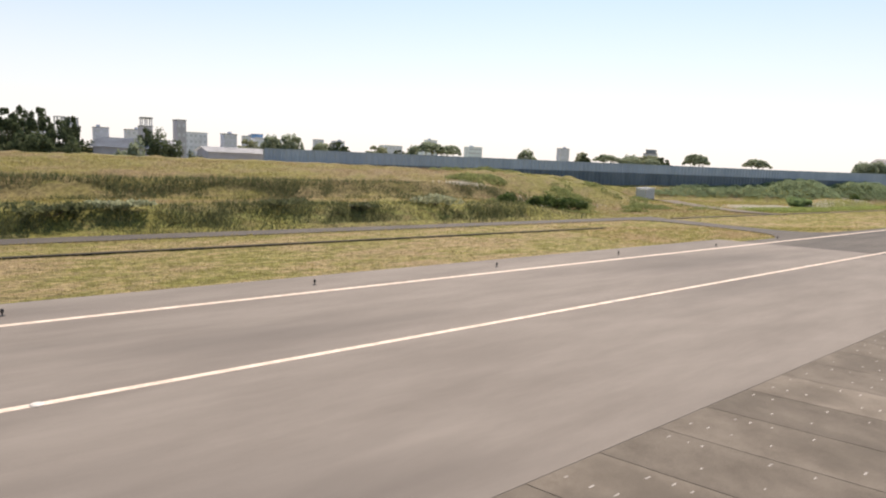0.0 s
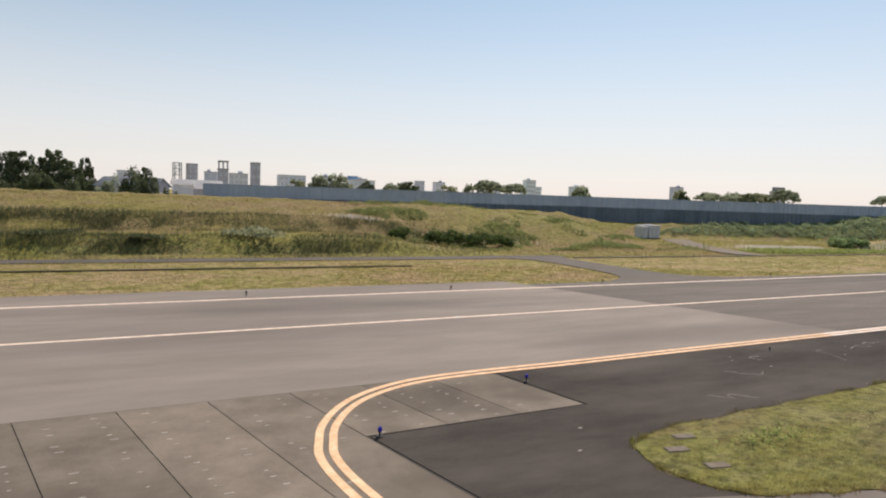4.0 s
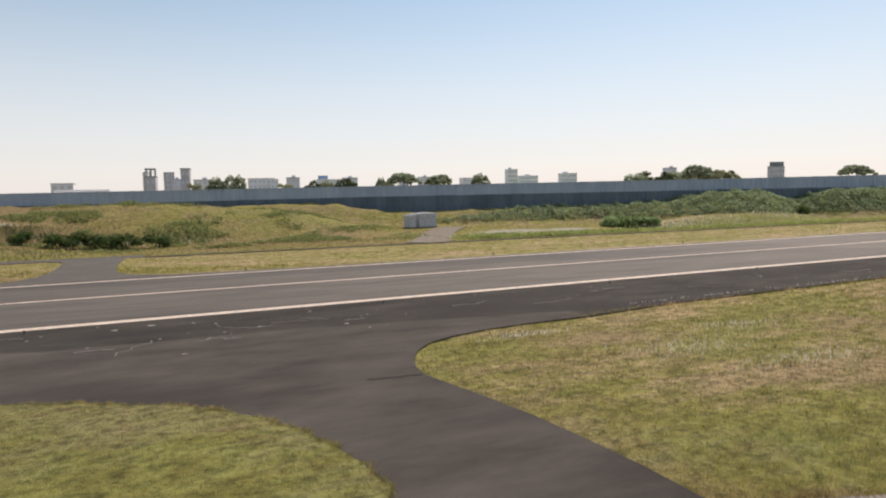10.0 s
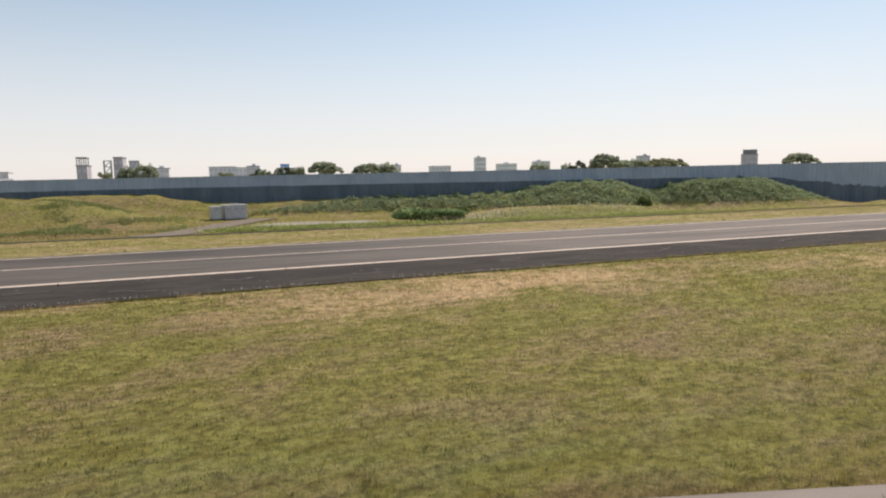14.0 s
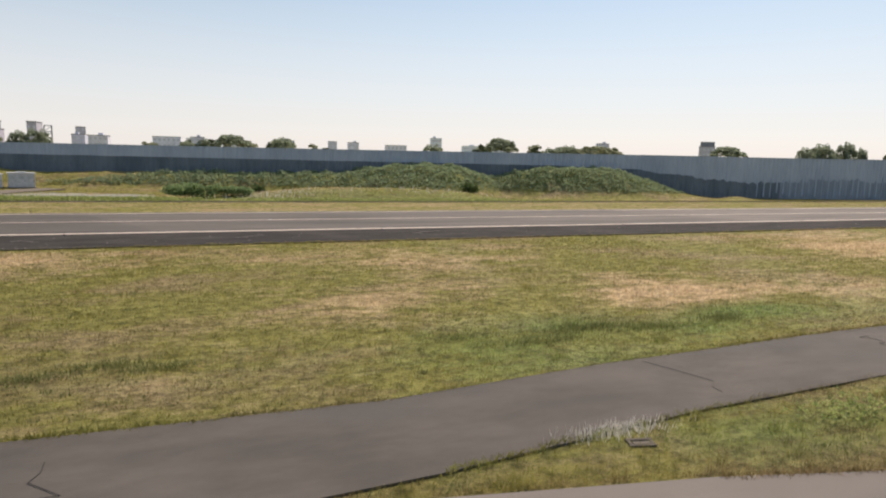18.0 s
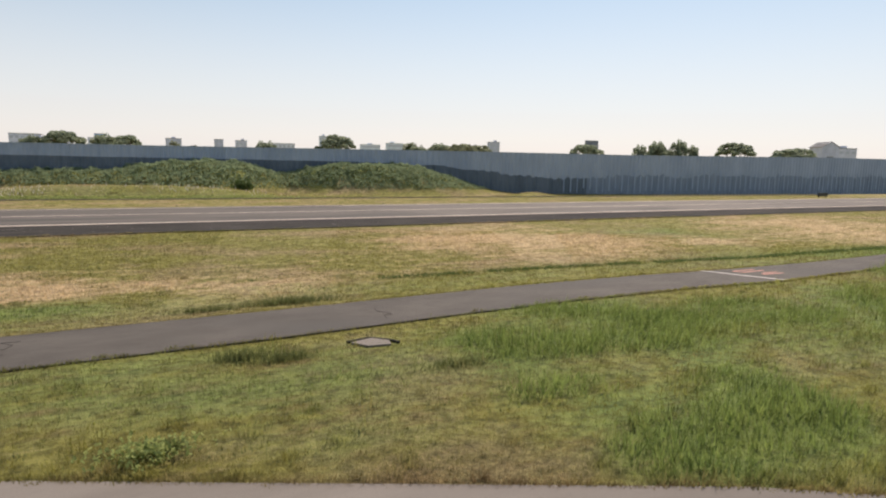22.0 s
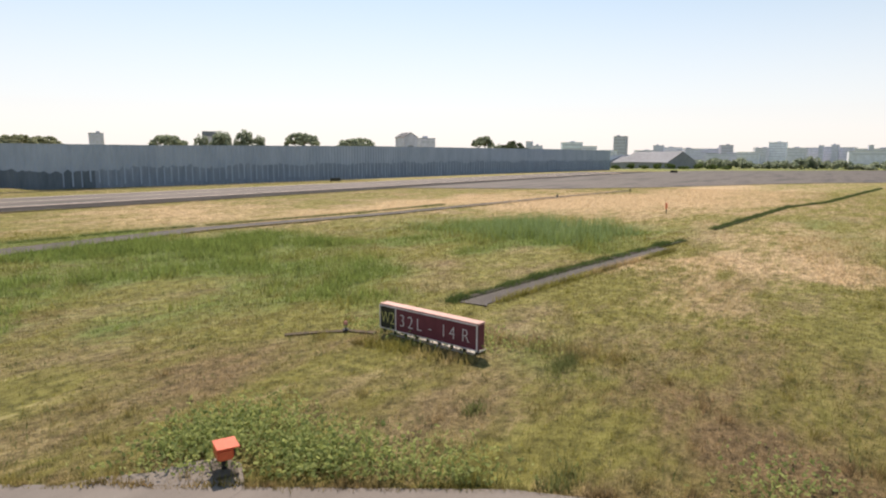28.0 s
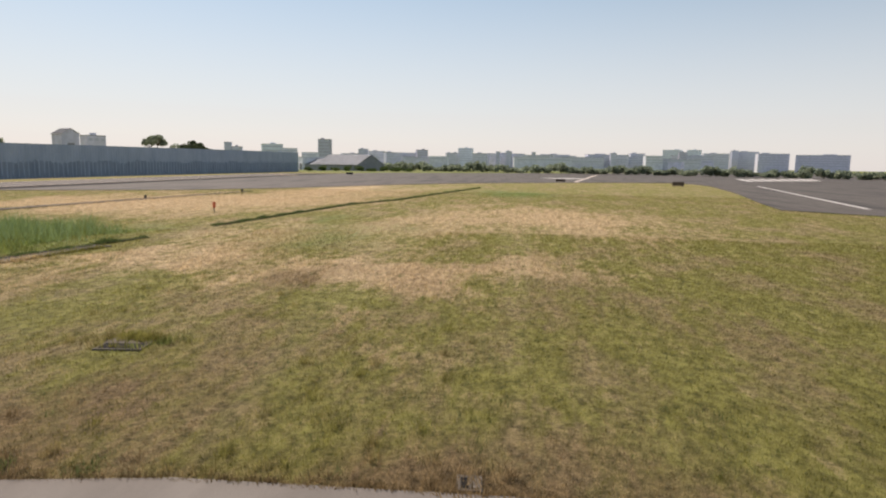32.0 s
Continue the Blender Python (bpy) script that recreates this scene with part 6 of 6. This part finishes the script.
patch = np.array([noise.noise((a * .085, b * .3, 4)) + 0.5 * noise.noise((a * .4, b * .7, 9)) for a, b in zip(x, y)])
keep = rng.uniform(0, 1, n) < band * np.clip(0.6 + 1.3 * patch, 0.15, 0.9)
x, y, patch = x[keep], y[keep], patch[keep]
blades("bank_growth", x, y, np.clip(0.32 + 0.5 * patch, 0.15, 0.7), np.full(len(x), 0.035), "rough green growth on the terraced bank, darkened for slope shade", LEAF_BANK, 0.8, seed=72)
# tall lush stands
x, y, rng = scatter(12, 240000, 172, 275, -64, -28)
zz = zones(x, y)
ragged_edge = np.array([noise.noise((a * .3, b * .45, 6)) + 0.6 * noise.noise((a * 1.1, b * 1.3, 2)) for a, b in zip(x, y)])
k = rng.uniform(0, 1, len(x)) < np.clip((zz[:, 1] - 0.5 + 0.5 * ragged_edge) * 2.2, 0, 1)
x, y, zz = x[k], y[k], zz[k]
tuft = np.array([noise.noise((a * .55, b * .55, 3)) + 0.5 * noise.noise((a * 1.7, b * 1.7, 8)) for a, b in zip(x, y)])
tall = np.clip(1 + 1.1 * tuft, 0.35, 2.0) * (0.28 + 0.15 * (x > 205) + 0.35 * np.clip(zz[:, 1] - 0.7, 0, 0.4) + 0.65 * np.exp(-(((x - 240) / 7) ** 2 + ((y + 56) / 8) ** 2)) + 0.16 * np.exp(-(((x - 183) / 6) ** 2 + ((y + 36) / 3) ** 2)))
reed = rng.uniform(0, 1, len(x)) < 0.8 * np.exp(-(((x - 240) / 6) ** 2 + ((y + 54) / 10) ** 2))
blades("tall_grass", x[~reed], y[~reed], tall[~reed], np.full((~reed).sum(), 0.018), "tall lush green grass stands", lean=0.7, seed=13)
blades("reeds", x[reed], y[reed], tall[reed], np.full(reed.sum(), 0.02), "tall soft green reeds by the ditch", LEAF_REED, lean=0.6, seed=14)
# verge and bank beyond the strip
x, y, rng = scatter(15, 260000, -20, 330, 29, 84)
k = y < fence_y(x) - 0.3
x, y = x[k], y[k]
cl = np.array([noise.noise((a * .35, b * .5, 2)) for a, b in zip(x, y)])
blades("bank_grass", x, y, np.where(y < 46, 0.08, 0.13) * (1 + 0.8 * np.clip(cl, -.7, 1)), np.where(y < 46, 0.02, 0.03), "rough grass on verge and bank", seed=16)
# dark tuft line along the old ditch, with weeds
rng = np.random.default_rng(18)
n = 12000
x = rng.uniform(180, 262, n)
y = np.interp(x, [180, 191, 200, 207, 222, 245, 262], [-22.9, -23.5, -24.5, -25.2, -25.6, -29.4, -30.2]) + rng.normal(0, 0.22, n)
k = np.array([noise.noise((a * .6, 0, 5)) for a in x]) > -0.3
blades("ditch_tufts", x[k], y[k], np.full(k.sum(), 0.17), np.full(k.sum(), 0.013), "dark ragged tufts along an old ditch", LEAF_SHRUB, 0.6, seed=19)
x = rng.uniform(214, 355, 40000)
y = np.interp(x, [p[0] for p in DITCH], [p[1] for p in DITCH]) + 0.22 + rng.normal(0, 0.2, len(x))
k = ((x < 240.5) | (x > 250)) & (np.array([noise.noise((a * .8, 0, 9)) for a in x]) > -0.35)
blades("ditch_sedge", x[k], y[k], 0.10 + 0.30 * np.clip(0.3 + np.array([noise.noise((a * .5, 3, 9)) for a in x[k]]), 0, 1), np.full(k.sum(), 0.016), "dark sedge along the drainage ditch", LEAF_SHRUB, 0.6, seed=20)
# ragged dark tufts at the edge of the own taxiway and in the turf
x, y = [], []
for i in range(520):
    sgi = rng.integers(2, len(EDGE) - 2)
    p = EDGE_A[sgi] + (EDGE_A[sgi + 1] - EDGE_A[sgi]) * rng.uniform()
    d = EDGE_A[sgi + 1] - EDGE_A[sgi]
    d = d / np.linalg.norm(d)
    o = 0.15 + 26 * rng.uniform() ** 2.6
    c = p + np.array([-d[1], d[0]]) * o
    m = int(rng.uniform(14, 60))
    x.append(rng.normal(c[0], 0.14, m)), y.append(rng.normal(c[1], 0.09, m))
x, y = np.concatenate(x), np.concatenate(y)
k = ~paved(x, y)
blades("edge_tufts", x[k], y[k], np.full(k.sum(), 0.24), np.full(k.sum(), 0.009), "ragged tufts in the turf", BLADE, 0.8, seed=27)
x = np.concatenate([rng.normal(215.0, 0.22, 1000), rng.normal(210.3, 0.5, 1600), rng.normal(207.6, 0.25, 700), rng.uniform(215, 235, 2600), rng.normal(214.0, 0.12, 120), rng.normal(207.2, 0.5, 160)])
y = np.concatenate([rng.normal(-80.0, 0.7, 1000), rng.uniform(-68.5, -60.2, 1600), rng.uniform(-64.8, -60.4, 700), np.zeros(2600), rng.normal(-79.9, 0.6, 120), rng.normal(-91.6, 0.5, 160)])
y[3300:5900] = np.interp(x[3300:5900], [p[0] for p in DITCH], [p[1] for p in DITCH]) - 1.35 + rng.normal(0, 0.1, 2600)
blades("verge_tufts", x, y, np.full(len(x), 0.28), np.full(len(x), 0.015), "green tufts round drains and sign", BLADE, 0.7, seed=28)
def fringe(name, line, per_metre, label, seed, wander=0.14, tall=0.09):
    """Grass creeping over the edge of a pavement, in uneven tongues."""
    rng = np.random.default_rng(seed)
    p = np.array(line, float)
    seg = np.linalg.norm(np.diff(p, axis=0), axis=1)
    at = np.concatenate([[0], np.cumsum(seg)])
    s = rng.uniform(0, at[-1], int(at[-1] * per_metre))
    i = np.clip(np.searchsorted(at, s) - 1, 0, len(seg) - 1)
    f = (s - at[i]) / seg[i]
    q = p[i] + (p[i + 1] - p[i]) * f[:, None]
    d = (p[i + 1] - p[i]) / seg[i][:, None]
    w = np.array([noise.noise((v * 0.9, seed, 0)) + 0.6 * noise.noise((v * 3.1, seed, 4)) for v in s])
    o = wander * w + rng.normal(0, 0.06, len(s))
    x, y = q[:, 0] - d[:, 1] * o, q[:, 1] + d[:, 0] * o
    blades(name, x, y, np.full(len(x), tall) * (1 + w), np.full(len(x), 0.014), label, BLADE, 0.9, np.full(len(x), 0.02), seed)


fringe("edge_fringe", [(x, y + w) for (x, y), w in zip(ROAD, ROAD_W)], 90, "grass creeping over the service road's edge", 41)
fringe("edge_fringe", [(x, y - w) for (x, y), w in zip(ROAD, ROAD_W) if x > 146], 90, "grass creeping over the service road's edge", 42)
fringe("edge_fringe", [(p.x, p.y) for p in EDGE if 42 < p.x < 130], 150, "grass creeping over the taxiway's edge", 43, 0.12, 0.10)
fringe("edge_fringe", [(p.x, p.y) for p in EDGE if p.x > 146], 150, "grass creeping over the taxiway's edge", 46, 0.12, 0.10)
fringe("edge_fringe", [(96, -0.2), (120, SHOULDER), (230, SHOULDER)], 70, "grass creeping over the shoulder's edge", 44, 0.3)
fringe("edge_fringe", ISLAND_POLY + ISLAND_POLY[:1], 150, "grass creeping over the island's edge", 45, 0.2, 0.10)
# dark ragged clumps in the mown field, one mass
tx, ty, th = [], [], []
for cx, cy, rx, ry, m, h in ((133.8, -21.4, .5, .2, 260, .2), (135.2, -21.8, .4, .2, 240, .22), (135.9, -25.2, .8, .12, 300, .16), (134.0, -25.4, .9, .15, 280, .14), (138.5, -24.7, 1.2, .35, 420, .15), (140.4, -24.1, 1.0, .35, 360, .15),
                             (141.7, -24.7, .8, .35, 300, .15), (171.1, -33.2, .7, .3, 520, .32), (172.3, -33.8, .8, .25, 480, .28), (174.5, -26.5, 1.6, .25, 900, .3), (171.1, -26.6, 1.2, .18, 480, .2), (168.5, -38.6, .5, .22, 420, .2),
                             (163.2, -32.7, 1.5, .3, 360, .14), (162.4, -24.9, 1.0, .6, 420, .2), (176.8, -36.4, 1.0, .3, 420, .22), (187.2, -49.0, .5, .35, 420, .26), (181.4, -46.4, 1.0, .45, 520, .24), (209.1, -67.0, .9, .25, 420, .22),
                             (201.5, -68.0, .6, .3, 300, .2), (202.1, -69.4, .8, .25, 320, .2), (204.7, -66.4, .4, .2, 140, .18), (206.2, -82.5, .6, .25, 220, .16), (206.3, -84.2, .6, .25, 160, .14), (153.5, -25.6, 1.6, .4, 460, .17), (156.0, -24.6, 1.8, .5, 700, .2),
                             (158.5, -25.2, 1.4, .4, 460, .18), (151.0, -24.4, 1.2, .3, 260, .15), (60.5, -6.0, 3.0, .25, 420, .16), (66.0, -8.2, 2.4, .2, 420, .2), (69.5, -9.4, 2.2, .2, 460, .22), (53.0, -3.6, 1.6, .3, 260, .16)):
    tx.append(rng.normal(cx, rx * .6, m)), ty.append(rng.normal(cy, ry * .6, m)), th.append(np.full(m, h))
for _ in range(2600):
    cx, cy = rng.uniform(88, 180), rng.uniform(-40, -1)
    if noise.noise((cx * 0.16, cy * 0.3, 12)) < -0.12:
        continue
    m, across = int(rng.uniform(6, 22)), rng.uniform(.08, .4)
    tx.append(rng.normal(cx, across, m)), ty.append(rng.normal(cy, across * .4, m)), th.append(np.full(m, rng.uniform(.06, .15)))
for _ in range(1500):
    cx, cy = rng.uniform(180, 240), rng.uniform(-98, -30)
    m, across = int(rng.uniform(6, 20)), rng.uniform(.08, .35)
    tx.append(rng.normal(cx, across, m)), ty.append(rng.normal(cy, across, m)), th.append(np.full(m, rng.uniform(.06, .16)))
tx, ty, th = np.concatenate(tx), np.concatenate(ty), np.concatenate(th)
k = ~paved(tx, ty)
blades("dark_clumps", tx[k], ty[k], th[k], np.full(k.sum(), 0.012), "dark ragged clumps in the mown grass", LEAF_TUFT, 0.9, seed=29)
# pale plumes
px, py = [], []
for cx, cy, rx, ry, m in ((151.3, -32.45, 1.3, 0.3, 650), (92, -2.4, 2.0, 0.3, 120), (106, 1.15, 5, 0.2, 110), (116, 1.25, 4, 0.3, 60), (128, 1.3, 5, 0.35, 110), (134.5, 56.5, 3.0, 1.6, 2500),
                          (96.5, -7.0, 2.6, 1.3, 420), (98.6, -9.9, 2.6, 0.9, 300), (101, -5, 2.0, 0.8, 160), (58, 66, 3, 0.7, 260), (74, 63.5, 8, 1.0, 300), (182, 56.6, 12, 1.6, 120), (126, 58, 5, 2.5, 1800), (154, 55.2, 8, 1.6, 260)):
    px.append(rng.normal(cx, rx * .55, m)), py.append(rng.normal(cy, ry * .55, m))
px, py = np.concatenate(px), np.concatenate(py)
blades("grass_plumes", px, py, np.where(py > 40, 0.5, np.where(py > -5, 0.14, 0.17)), np.where(py > 40, 0.05, np.where(py > -5, 0.02, 0.009)), "pale feathery grass plumes", PLUME, 0.5, seed=22)


# low leafy weeds beside the taxiway
def weed_mat(name, rows, label, seed, size=0.05, h=0.35, per=1.0):
    rng = np.random.default_rng(seed)
    cs = []
    for cx, cy, rx, ry, m in rows:
        m = int(m * per)
        a, b = rng.normal(cx, rx * .6, m), rng.normal(cy, ry * .6, m)
        cs.append(np.stack([a, b, land(a, b) + h * rng.uniform(0, 1, m) ** 0.8], -1))
    c = np.concatenate(cs)
    k = ~paved(c[:, 0], c[:, 1])
    c = c[k]
    return tagged(new(name, cloud_mesh(name, leaf_cloud(rng, c, np.full((len(c), 3), 0.04), len(c), size), 4, LEAF_WEED)), label, "weeds", kind="stuff")


weed_mat("weed_patch", [(200.4, -62.6, 1.5, 1.0, 4200), (200.9, -64.8, 1.0, 1.4, 3600), (201.3, -67.4, 1.2, 1.4, 1800), (204.5, -73, 1.2, 1.0, 500), (206.5, -79.5, .8, .6, 300),
                       (209.5, -62.2, 1.0, 2.6, 2600), (187, -50.5, 1.5, 1.0, 900), (46.5, 1.3, 1.2, .8, 900), (63.2, -7.1, .5, .3, 900), (66.8, -8.4, .35, .2, 320), (71, -9.9, .4, .2, 300), (157.5, -33.5, 1.4, .5, 500), (167.7, -39.75, .25, .2, 260), (168.2, -38.9, .8, .35, 700)], "leafy green weeds at the taxiway's edge", 61, 0.036, 0.32)
weed_mat("weed_bed", [(119, 51, 4, 3.0, 3500), (129, 50, 6, 3, 4500), (139, 50.5, 5, 3, 2600), (160, 50.5, 9, 2.5, 3000), (182, 51, 12, 2.5, 2500)], "pale green leafy weeds behind the kerb", 62, 0.11, 0.45)
